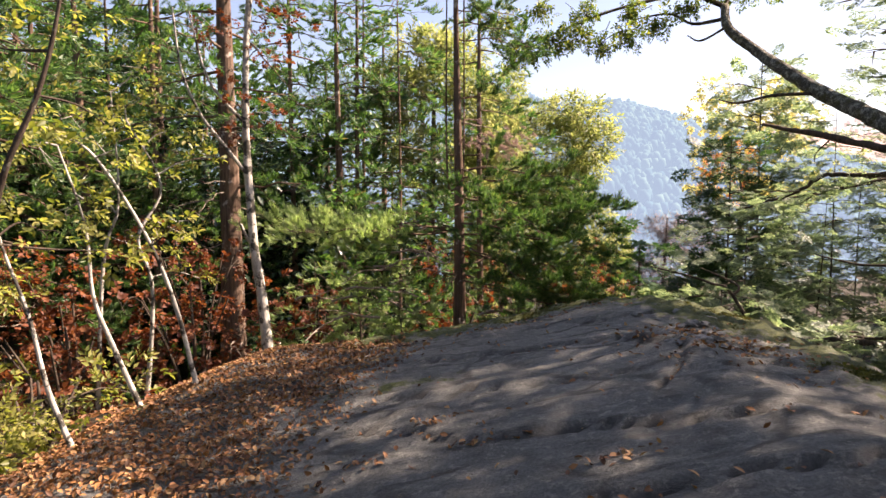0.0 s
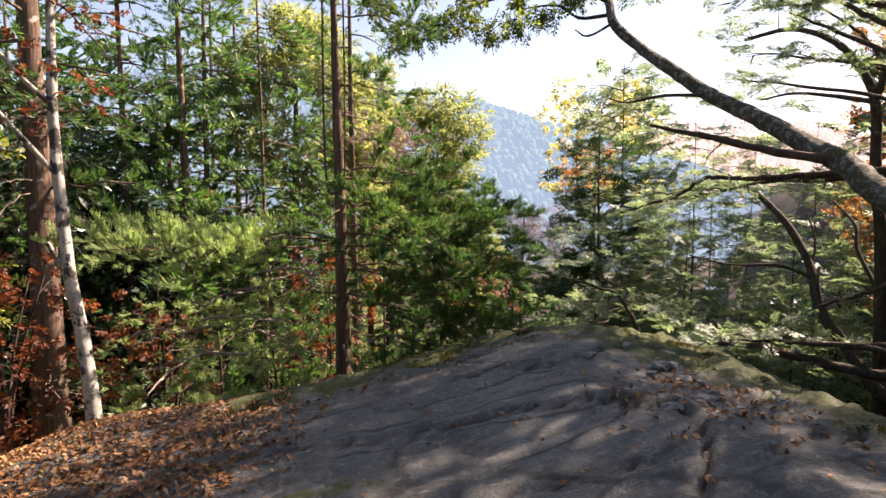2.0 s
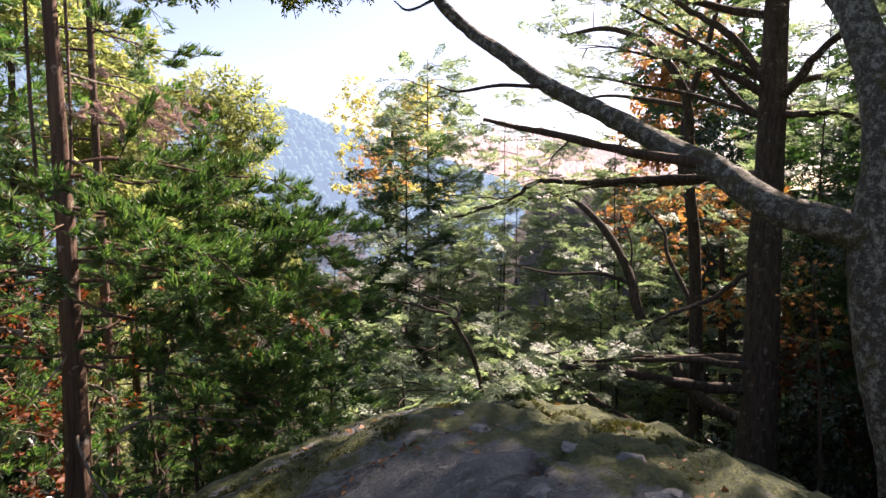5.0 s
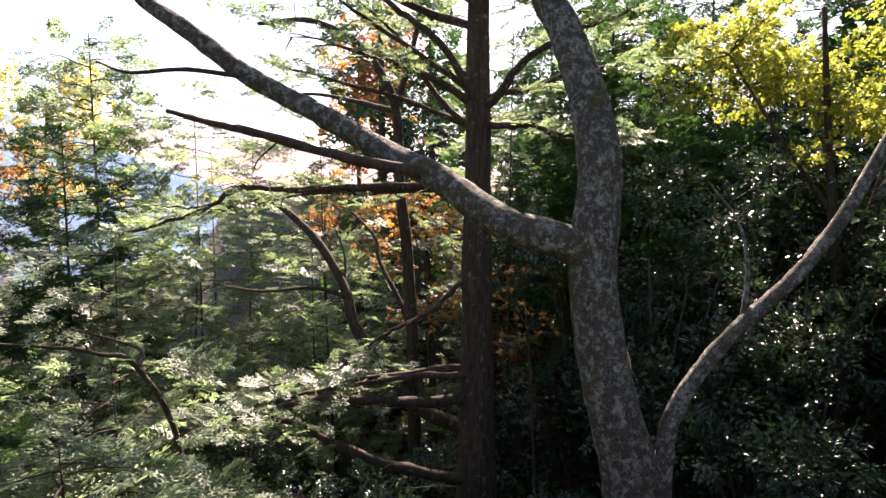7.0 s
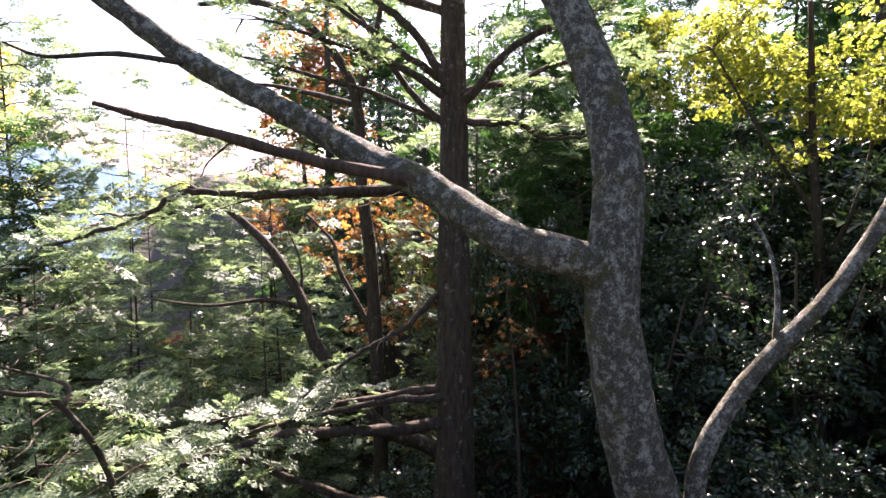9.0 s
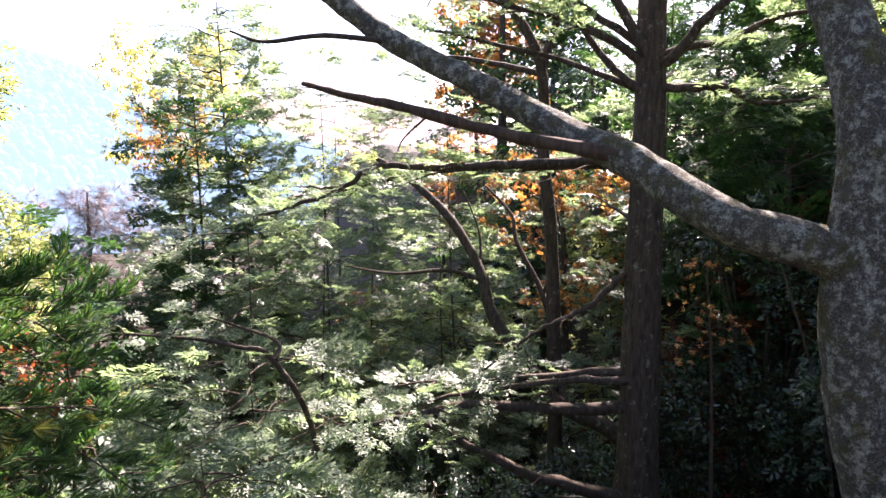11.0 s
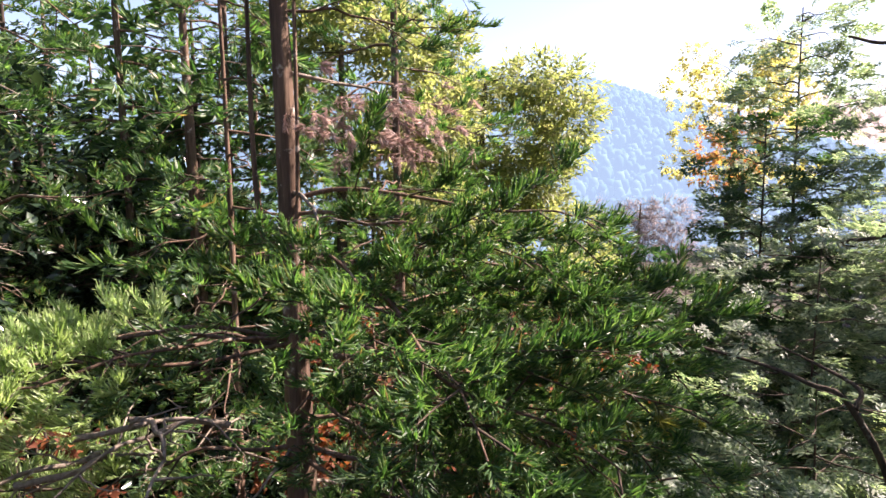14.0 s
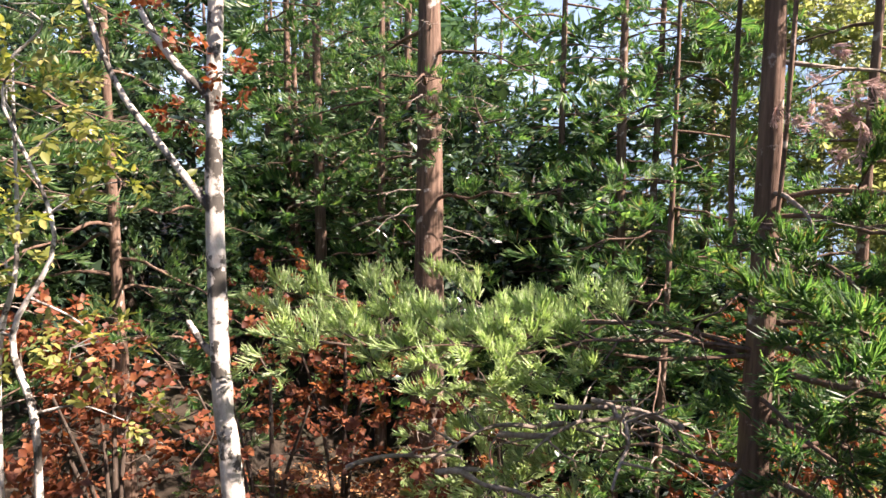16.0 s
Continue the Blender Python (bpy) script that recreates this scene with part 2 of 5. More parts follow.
# ---- mesh helpers ----
def mesh_object(name, verts, tris, mat, parent=None, label="", smooth=False):
    """One mesh object from arrays of vertices and triangles."""
    verts, tris = np.asarray(verts, np.float32), np.asarray(tris, np.int32)
    me = bpy.data.meshes.new(name)
    me.vertices.add(len(verts))
    me.vertices.foreach_set("co", verts.ravel())
    me.loops.add(tris.size)
    me.loops.foreach_set("vertex_index", tris.ravel())
    me.polygons.add(len(tris))
    me.polygons.foreach_set("loop_start", np.arange(0, tris.size, 3, dtype=np.int32))
    if smooth:
        me.polygons.foreach_set("use_smooth", np.ones(len(tris), bool))
    me.materials.append(mat)
    me.update(calc_edges=True)
    me.validate()
    ob = new(name, me)
    ob.parent = parent
    if label:
        tagged(ob, label)
    return ob


def thing(name, label, category, place=(0, 0, 0), group="", kind=""):
    e = new(name)
    e.location = place
    e.empty_display_size = 0.2
    return tagged(e, label, category, group, kind)


def curve_through(points, steps=8):
    """A smooth line through the points."""
    p = [np.array(q, float) for q in points]
    p = [2 * p[0] - p[1]] + p + [2 * p[-1] - p[-2]]
    out = []
    for i in range(1, len(p) - 2):
        a, b, c, d = p[i - 1:i + 3]
        for s in np.arange(steps) / steps:
            out.append(0.5 * (2 * b + (c - a) * s + (2 * a - 5 * b + 4 * c - d) * s * s + (3 * b - a - 3 * c + d) * s ** 3))
    out.append(p[-2])
    return np.array(out)


class Wood:
    """Collects tapered, slightly knobbly tubes."""

    def __init__(self):
        self.v, self.f, self.n = [], [], 0

    def tube(self, path, r0, r1, sides=7, knob=0.08, flare=0.0):
        path = np.asarray(path, float)
        k = len(path)
        t = np.gradient(path, axis=0)
        t /= np.linalg.norm(t, axis=1)[:, None] + 1e-9
        ref = np.array([0.31, 0.95, 0.05]) if abs(t[0][2]) > 0.6 else np.array([0.05, 0.1, 1.0])
        u = np.cross(t, ref)
        u /= np.linalg.norm(u, axis=1)[:, None] + 1e-9
        w = np.cross(t, u)
        a = np.linspace(0, 2 * np.pi, sides, endpoint=False)
        s = np.linspace(0, 1, k)
        r = r0 + (r1 - r0) * s + flare * r0 * np.exp(-s * 14)
        rr = r[:, None] * (1 + knob * RNG.standard_normal((k, sides)))
        ring = path[:, None] + rr[..., None] * (np.cos(a)[None, :, None] * u[:, None] + np.sin(a)[None, :, None] * w[:, None])
        i, j = np.meshgrid(np.arange(k - 1), np.arange(sides), indexing="ij")
        q = lambda ii, jj: (self.n + ii * sides + jj % sides).ravel()
        f = np.concatenate([np.stack([q(i, j), q(i, j + 1), q(i + 1, j + 1)], 1), np.stack([q(i, j), q(i + 1, j + 1), q(i + 1, j)], 1)])
        tip = np.array([[self.n + (k - 1) * sides + jj, self.n + (k - 1) * sides + (jj + 1) % sides, self.n + k * sides] for jj in range(sides)])
        self.v += [ring.reshape(-1, 3), path[-1:] + t[-1:] * r1]
        self.f += [f, tip]
        self.n += k * sides + 1

    def part(self, name, mat, parent, label=""):
        if self.n:
            return mesh_object(name, np.concatenate(self.v), np.concatenate(self.f), mat, parent, label, True)


RNG = np.random.default_rng(7)


def unit(v):
    v = np.asarray(v, float)
    return v / (np.linalg.norm(v, axis=-1, keepdims=True) + 1e-9)


# sprays and leaf clusters: each grows along +y, with its upper side to +z, about 1 long
def cedar_tuft(seed, ropes=11, needles=4, thick=0.042, crossed=True, long=1.0):
    g = np.random.default_rng(seed)
    v, f = [], []
    for i in range(ropes):
        s = i / (ropes - 1)
        side = -1 if i % 2 else 1
        a = side * (0.8 - 0.55 * s) + g.normal(0, 0.22)
        d = unit(np.array([math.sin(a), math.cos(a), g.normal(0.2, 0.38)]))
        base = np.array([0, 0.55 * s, 0.02 * g.normal()])
        length = long * (0.5 - 0.12 * s) * g.uniform(0.7, 1.2)
        bend = np.array([0, 0.25, 0.35]) * length
        at = lambda q: base + d * length * q + bend * q * q
        u = unit(np.cross(d, (0, 0, 1)))
        w = np.cross(u, d)
        n0 = len(v)
        v += [base, at(1.0), at(0.5) + thick * u, at(0.5) - thick * u, at(0.45) + thick * w, at(0.45) - thick * w]
        if crossed:
            f += [(n0, n0 + 2, n0 + 1), (n0, n0 + 1, n0 + 3), (n0, n0 + 4, n0 + 1), (n0, n0 + 1, n0 + 5)]
        else:
            k = 2 * int(g.integers(0, 2))
            f += [(n0, n0 + 2 + k, n0 + 1), (n0, n0 + 1, n0 + 3 + k)]
        for k in range(needles):
            q = g.uniform(0.1, 0.95)
            o = base + d * length * q + bend * q * q
            out = unit(u * g.normal() + w * g.normal()) * 0.085 + d * 0.1
            n1 = len(v)
            cross = unit(np.cross(out, d + 0.01)) * 0.016
            v += [o - cross, o + cross, o + out]
            f.append((n1, n1 + 1, n1 + 2))
    return np.array(v), np.array(f)


def fir_spray(seed, pairs=9, sides=2, wide=0.042):
    """A flat spray: a stem with side twigs, each feathered with needles."""
    g = np.random.default_rng(seed)
    v, f = [], []

    def blade(o, d, length, width, lift):
        n0 = len(v)
        u = unit(np.cross(d, (0, 0, 1))) * width
        v.extend([o, o + d * length * 0.5 + u + (0, 0, lift), o + d * length, o + d * length * 0.5 - u + (0, 0, lift)])
        f.extend([(n0, n0 + 1, n0 + 2), (n0, n0 + 2, n0 + 3)])

    for i in range(pairs):
        s = (i + 0.6) / pairs
        for side in (-1, 1):
            a = side * g.uniform(0.75, 1.05)
            d = unit(np.array([math.sin(a), math.cos(a), g.normal(0.0, 0.12) - 0.08]))
            o = np.array([0, s * 0.9, -0.12 * s * s])
            length = (0.52 * math.sin(math.pi * min(0.98, 0.22 + 0.75 * s))) * g.uniform(0.7, 1.1)
            for k in range(sides):
                q = (k + 0.2) / sides
                for sd in (-1, 1):
                    b = a + sd * 0.6
                    dd = unit(np.array([math.sin(b), math.cos(b), g.normal(0, 0.15)]))
                    blade(o + d * length * q, dd, 0.22 * g.uniform(0.8, 1.2) * (1 + wide * 4), wide, 0.02)
            blade(o + d * length * 0.7, d, length * 0.35 + 0.06, wide, 0.02)
    return np.array(v), np.array(f)


def leaf_cluster(seed, leaves=9, slim=0.42, spread=1.0, fine=False):
    """Broad leaves round a twig end, each folded along its midrib."""
    g = np.random.default_rng(seed)
    v, f = [], []
    for i in range(leaves):
        s = i / leaves
        a = i * 2.4 + g.normal(0, 0.3)
        d = unit(np.array([math.cos(a) * spread, 0.55 + 0.5 * s, math.sin(a) * 0.55 * spread]))
        o = np.array([0, s * 0.75, 0]) + d * 0.06
        length, n0 = 0.42 * g.uniform(0.75, 1.2), len(v)
        up = unit(np.array([g.normal(0, 0.4), g.normal(0, 0.4), 1.0]))
        u = unit(np.cross(d, up))
        w = np.cross(u, d)
        wd = length * slim
        if fine:
            v += [o, o + d * length * 0.35 + u * wd * 0.5 + w * wd * 0.2, o + d * length * 0.7 + u * wd * 0.4 + w * wd * 0.15, o + d * length - w * wd * 0.15,
                  o + d * length * 0.7 - u * wd * 0.4 + w * wd * 0.15, o + d * length * 0.35 - u * wd * 0.5 + w * wd * 0.2, o + d * length * 0.5]
            f += [(n0 + k, n0 + (k + 1) % 6, n0 + 6) for k in range(6)]
        else:
            v += [o, o + d * length * 0.45 + u * wd * 0.55 + w * wd * 0.2, o + d * length - w * wd * 0.15, o + d * length * 0.45 - u * wd * 0.55 + w * wd * 0.2]
            f += [(n0, n0 + 1, n0 + 2), (n0, n0 + 2, n0 + 3)]
    return np.array(v), np.array(f)


def twig_fan(seed, twigs=12):
    g = np.random.default_rng(seed)
    v, f = [], []
    for i in range(twigs):
        a = g.normal(0, 0.6)
        d = unit(np.array([math.sin(a), math.cos(a), g.normal(0.1, 0.4)]))
        o = np.array([0, g.uniform(0, 0.5), 0])
        u, n0 = unit(np.cross(d, (0, 0, 1))) * 0.012, len(v)
        w = np.cross(unit(u), d) * 0.012
        v += [o + u, o - u * 0.5 + w, o - u * 0.5 - w, o + d * g.uniform(0.4, 0.8)]
        f += [(n0, n0 + 1, n0 + 3), (n0 + 1, n0 + 2, n0 + 3), (n0 + 2, n0, n0 + 3)]
    return np.array(v), np.array(f)


CEDAR = [cedar_tuft(i, 26, 2, 0.022, True, 0.78) for i in range(6)]
CEDAR_FAR = [cedar_tuft(10 + i, 30, 0, 0.026, False, 0.55) for i in range(5)]
FIR = [fir_spray(20 + i, 5) for i in range(3)]
FIR_FAR = [fir_spray(25 + i, 4, 1, 0.08) for i in range(3)]
LEAVES = [leaf_cluster(30 + i) for i in range(4)]
FINE_LEAVES = [leaf_cluster(35 + i, 8, 0.5, 1.1, True) for i in range(4)]
MAPLE = [leaf_cluster(40 + i, 9, 0.8, 1.3) for i in range(3)]
LONG_LEAVES = [leaf_cluster(50 + i, 10, 0.34) for i in range(3)]
TWIGS = [twig_fan(60 + i) for i in range(3)]


class Crown:
    """Collects sprays and joins them into one mesh."""

    def __init__(self):
        self.p, self.d, self.u, self.s = [], [], [], []

    def add(self, place, way, up, size):
        self.p.append(place), self.d.append(way), self.u.append(up), self.s.append(size)

    def part(self, name, kinds, mat, parent, label=""):
        if not self.p:
            return None
        p, d, up, s = np.array(self.p), unit(np.array(self.d)), np.array(self.u), np.array(self.s)
        x = unit(np.cross(d, up))
        w = np.cross(x, d)
        pick = RNG.integers(0, len(kinds), len(p))
        vs, fs, n = [], [], 0
        for k, (tv, tf) in enumerate(kinds):
            i = np.nonzero(pick == k)[0]
            if not len(i):
                continue
            v = p[i, None] + s[i, None, None] * (tv[None, :, :1] * x[i, None] + tv[None, :, 1:2] * d[i, None] + tv[None, :, 2:] * w[i, None])
            fs.append((tf[None] + (n + np.arange(len(i)) * len(tv))[:, None, None]).reshape(-1, 3))
            vs.append(v.reshape(-1, 3))
            n += len(i) * len(tv)
        return mesh_object(name, np.concatenate(vs), np.concatenate(fs), mat, parent, label)


UP = np.array([0.0, 0.0, 1.0])


def bough(crown, wood, path, r, size, step, width, start=0.25, flat=True, droop=0.15, lift=0.25):
    """Clothes a limb: twigs leave it on both sides and carry sprays."""
    path = np.asarray(path)
    seg = np.linalg.norm(np.diff(path, axis=0), axis=1)
    at = np.concatenate([[0], np.cumsum(seg)])
    total = at[-1]
    where = lambda q: np.array([np.interp(q, at, path[:, c]) for c in range(3)])
    q, side = total * start, 1
    while q < total:
        o, ahead = where(q), where(min(total, q + 0.1)) - where(q - 0.05)
        ahead = unit(ahead)
        s = (q / total - start) / (1 - start)
        reach = width * (0.35 + 0.65 * math.sin(math.pi * min(0.95, 0.25 + 0.65 * s))) * RNG.uniform(0.6, 1.15)
        across = unit(np.cross(ahead, UP)) * side
        if not flat:
            across = unit(across + UP * RNG.normal(0, 0.9))
        way = unit(across + ahead * RNG.uniform(0.5, 1.1) + UP * RNG.normal(0, 0.15))
        n = max(1, int(reach / (size * 0.55)))
        pts = [o + way * reach * k / n - UP * droop * reach * (k / n) ** 2 for k in range(n + 1)]
        if wood is not None and reach > size:
            wood.tube(pts, r * 0.22 + 0.003, 0.003, 4, 0.0)
        for k in range(1, n + 1):
            for rep in (-1, 1):
                tip = unit(way + unit(np.cross(way, UP)) * rep * RNG.uniform(0.1, 0.8) + UP * (RNG.normal(lift, 0.25)))
                crown.add(pts[k] + RNG.normal(0, size * 0.12, 3), tip, UP + RNG.normal(0, 0.35, 3), size * RNG.uniform(0.7, 1.2))
        q += step * RNG.uniform(0.6, 1.4)
        side = -side
    crown.add(path[-1], path[-1] - path[-2], UP, size)


def limb_path(o, az, length, rise, sag, turn=0.2):
    """A limb that leaves o towards az, rises or falls and sags, with a slight wander."""
    k = 7
    s = np.linspace(0, 1, k)
    a = az + turn * RNG.normal() * s
    p = np.stack([np.cos(a) * length * s, np.sin(a) * length * s, rise * s * length - sag * length * s * s], 1)
    p[1:] += RNG.normal(0, 0.018 * length, (k - 1, 3))
    return np.array(o) + p


def conifer(name, label, base, top, radius, first, reach, count, kinds, leaf, bark, size, step=0.28, width=0.5, rise=0.1, sag=0.25, taper=0.75, lean=(0, 0), flat=True,
            extra=(), lift=0.25, dead=0, last=None, avoid=(), joined=False, stout=1.0, category="conifer", group=""):
    """A conifer: straight trunk, whorls of limbs, sprays. extra: further limbs as (height, azimuth in degrees, length, rise, sag)."""
    x, y, z = base
    t = thing(name, label, category, base, group)
    h = top - z
    trunk_line = np.array([(lean[0] * s * h + 0.04 * math.sin(5 * s + x), lean[1] * s * h + 0.04 * math.cos(4 * s + y), h * s) for s in np.linspace(0, 1, 26)])
    w = Wood()
    w.tube(trunk_line, radius, radius * 0.15, 12, 0.05, 0.5)
    w.part("trunk", bark, t)
    crown, twigs = Crown(), Wood()
    zs = np.linspace(first - z, (last or top - 0.15) - z, count)
    spec = []
    for i, q in enumerate(zs):
        s = (q - zs[0]) / max(0.1, h - zs[0])
        az = i * 2.39996 + RNG.normal(0, 0.25)
        for mid, half in avoid:
            off = (math.degrees(az) - mid + 180) % 360 - 180
            if abs(off) < half:
                az = radians(mid + 180 + off / half * (180 - half))
        spec.append((q, az, reach * (1 - taper * s) * RNG.uniform(0.75, 1.15), rise + RNG.normal(0, 0.08), sag))
    spec += [(q - z, radians(a), ln, rs, sg) for q, a, ln, rs, sg in extra]
    for q, az, ln, rs, sg in spec:
        o = [np.interp(q, trunk_line[:, 2], trunk_line[:, c]) for c in range(3)]
        p = limb_path(o, az, ln, rs, sg)
        r = min(radius * 0.3, 0.012 * ln + 0.008) * stout
        lw = twigs if joined else Wood()
        lw.tube(p if joined else curve_through(p, 3), r, 0.005, 4 if joined else 6)
        if not joined:
            lw.part("limb", bark, t)
        bough(crown, None if joined else twigs, p, r, size, step, width * (0.4 + 0.6 * ln / reach), 0.22, flat, 0.15, lift)
    for i in range(dead):
        q = RNG.uniform(0.3, first - z + 1.5)
        o = [np.interp(q, trunk_line[:, 2], trunk_line[:, c]) for c in range(3)]
        p = limb_path(o, RNG.uniform(0, 6.28), RNG.uniform(0.5, 1.8), RNG.normal(0, 0.2), 0.2)
        dw = Wood()
        dw.tube(p, 0.018, 0.005, 5)
        for k in range(3):
            dw.tube(limb_path(p[RNG.integers(2, 6)], RNG.uniform(0, 6.28), RNG.uniform(0.2, 0.6), 0.0, 0.1), 0.006, 0.002, 4)
        dw.part("dead_branch", DEAD_WOOD, t)
    tagged(twigs.part("twig_work", TWIG_BARK, t), kind="stuff")
    crown.part("crown", kinds, leaf, t)
    return t


def broadleaf(name, label, stem, r0, r1, clumps, kinds, leaf, bark, size, density=26, limbs=(), category="tree", group="", flat=0.5):
    """A leafy tree: stem and limbs as lines, and clumps (place, radius) that twigs reach and leaves fill."""
    base = np.array(stem[0], float)
    t = thing(name, label, category, tuple(base), group)
    line = curve_through(np.array(stem) - base, 5)
    w = Wood()
    w.tube(line, r0, r1, 10, 0.05, 0.3)
    w.part("trunk", bark, t)
    lines = [line]
    for pts, a, b in limbs:
        q = curve_through(np.array(pts) - base, 5)
        lw = Wood()
        lw.tube(q, a, b, 8, 0.06)
        lw.part("limb", bark, t)
        lines.append(q)
    nodes = np.concatenate(lines)
    crown, twigs = Crown(), Wood()
    for c, rad in clumps:
        c = np.array(c, float) - base
        near = nodes[np.argmin(np.linalg.norm(nodes - c, axis=1))]
        mid = (near + c) / 2 + RNG.normal(0, 0.12, 3) * rad + UP * 0.1 * rad
        twigs.tube(curve_through([near, mid, c], 4), 0.008 + 0.012 * rad, 0.004, 5)
        for i in range(int(density * rad * rad * 2.2 + 3)):
            d = unit(RNG.standard_normal(3)) * np.array([1, 1, flat + 0.2])
            q = c + d * rad * RNG.uniform(0.25, 1.0) ** 0.6
            crown.add(q, d + RNG.normal(0, 0.4, 3), UP + RNG.normal(0, 0.3, 3), size * RNG.uniform(0.7, 1.25))
            if i % 9 == 0:
                twigs.tube([c + RNG.normal(0, 0.1, 3) * rad, (c + q) / 2 + RNG.normal(0, 0.05, 3), q], 0.006, 0.002, 4)
    tagged(twigs.part("twig_work", bark, t), kind="stuff")
    crown.part("crown", kinds, leaf, t)
    return t


def cloud(n, centre, spread, rad, seed):
    """Clump places round a centre."""
    g = np.random.default_rng(seed)
    return [(np.array(centre) + g.uniform(-1, 1, 3) * np.array(spread), g.uniform(*rad)) for i in range(n)]


# ---- ground ----
def fbm(x, y, s, o=3):
    return noise.fractal(Vector((x * s, y * s, 3.7)), 1.0, 2.0, o)


def brink(x, y):
    """How far a place lies beyond the brink of the rock."""
    far = y - (7.15 + 0.2 * max(0.0, min(1.5, x - 1.0)) + 0.1 * math.sin(x * 1.3) - 0.1 * max(0.0, x - 2.2) ** 2)
    right = x - 3.25 - 0.2 * math.sin(y * 1.1)
    left = -x - 3.1 + 0.42 * max(0.0, y - 4.2) - 0.2 * math.sin(y * 0.9)
    back = -y - 3.2 + 0.3 * math.sin(x * 1.2)
    k, top = 2.6, max(far, right, left, back)
    return top + math.log(sum(math.exp(k * (q - top)) for q in (far, right, left, back))) / k


def base_height(x, y):
    """The rounded top of the outcrop, and the slope round it: deep ahead, shallow to both sides."""
    h = (0.2 - 0.035 * min(3.0, max(0.0, y - 4.5))) * max(-3.5, min(1.9, x)) + 0.006 * y + 0.13 * math.exp(-((x - 2.7) ** 2 + (y - 6.9) ** 2) / 1.1)
    if x < -1.0:
        h -= 0.04 * (max(x, -3.5) + 1.0)
    if x > 1.9:
        h -= 0.12 * (min(x, 4.0) - 1.9)
    h -= 0.035 * min(2.0, max(0.0, y - 5.5)) * min(2.0, max(0.0, 1.5 - x))
    b = brink(x, y)
    if b > 0:
        steep = 0.75 if x > -1.5 else 0.55
        e = min(b, 9.0)
        h -= steep * e * e / (e + 0.7)
        side = min(1.0, max(0.0, (x - 0.8 * y) / 8)) + min(1.0, max(0.0, (-x - 0.25 * y) / 8))
        h += side * 0.35 * steep * e
        if b > 9:
            h += (0.10 * side - 0.36 * (1 - side)) * min(b - 9, 60)
    return h


def valley(x, y):
    h = base_height(x, y)
    d = math.hypot(x, y)
    h += 0.25 * fbm(x, y, 0.35)
    if d > 60:
        h = max(h, -30.0) + 4 * fbm(x, y, 0.01)
    return h


def build_ground():
    """One sheet of ground, from underfoot to the horizon."""
    rings = np.concatenate([np.arange(0, 14, 0.45), 14 * 1.12 ** np.arange(0, 46)])
    n = 120
    v = []
    for r in rings:
        for k in range(n):
            a = 2 * math.pi * k / n
            x, y = 0.5 + r * math.cos(a), 4.0 + r * math.sin(a)
            on = brink(x, y)
            v.append((x, y, valley(x, y) - (0.7 if on < 0.6 else 0.08)))
    f = []
    for i in range(len(rings) - 1):
        for k in range(n):
            a, b = i * n + k, i * n + (k + 1) % n
            f += [(a, a + n, b + n), (a, b + n, b)]
    tagged(mesh_object("ground", v, f, SOIL, smooth=True), "brown leaf-strewn forest floor falling into a valley", "ground", kind="structure")


SEAMS = [(((-1.7, 4.55), (-0.3, 4.0), (0.3, 3.5), (1.05, 3.47), (1.6, 3.36), (2.3, 3.18), (3.0, 3.2)), 0.045), (((-0.9, 5.83), (-0.15, 5.6), (0.62, 5.32), (1.06, 5.31), (1.55, 5.27), (1.75, 5.1)), 0.05),
         (((1.65, 5.14), (1.88, 4.8), (1.8, 4.5), (1.64, 4.2), (1.36, 3.9)), 0.05), (((0.7, 2.66), (1.16, 2.59), (1.72, 2.52), (2.6, 2.7)), 0.05), (((1.75, 5.1), (2.2, 4.95), (2.8, 5.1)), 0.06), (((-0.6, 4.7), (0.4, 4.5), (1.3, 4.3)), 0.025),
         (((0.9, 6.3), (1.8, 6.1), (2.5, 6.3)), 0.03), (((1.9, 4.0), (2.4, 4.3), (3.0, 4.2)), 0.04)]


def rock_height(x, y):
    """Height and seam depth of the bare rock, with ledges along the seams."""
    h = base_height(x, y)
    wx, wy = x + 0.10 * fbm(x, y, 1.1), y + 0.13 * fbm(x + 5, y, 1.3)
    h += 0.03 * fbm(x, y, 0.5) + 0.016 * fbm(x * 0.5, y * 1.6, 1.7, 4) + 0.02 * fbm(x * 0.6, y, 5, 5) + 0.03 * max(0.0, x - 1.7) * fbm(x, y, 3.5, 4)
    step = fbm(x * 0.35 + 2, y * 1.5, 1.6, 3) * 3.0
    h += 0.018 * (1 / (1 + math.exp(-(step - math.floor(step) - 0.5) * 14)) - (step - math.floor(step)))
    seam = 0.0
    for line, wide in SEAMS:
        for (ax, ay), (bx, by) in zip(line, line[1:]):
            dx, dy = bx - ax, by - ay
            ln = math.hypot(dx, dy)
            s = max(0.0, min(1.0, ((wx - ax) * dx + (wy - ay) * dy) / ln / ln))
            d = math.hypot(wx - ax - s * dx, wy - ay - s * dy)
            if d < 0.5:
                seam = max(seam, math.exp(-(d / (wide * 0.42)) ** 2))
                if (wy - ay) * dx - (wx - ax) * dy > 0:
                    h += 0.02 * math.exp(-d / 0.18)
    return h - 0.06 * seam, seam


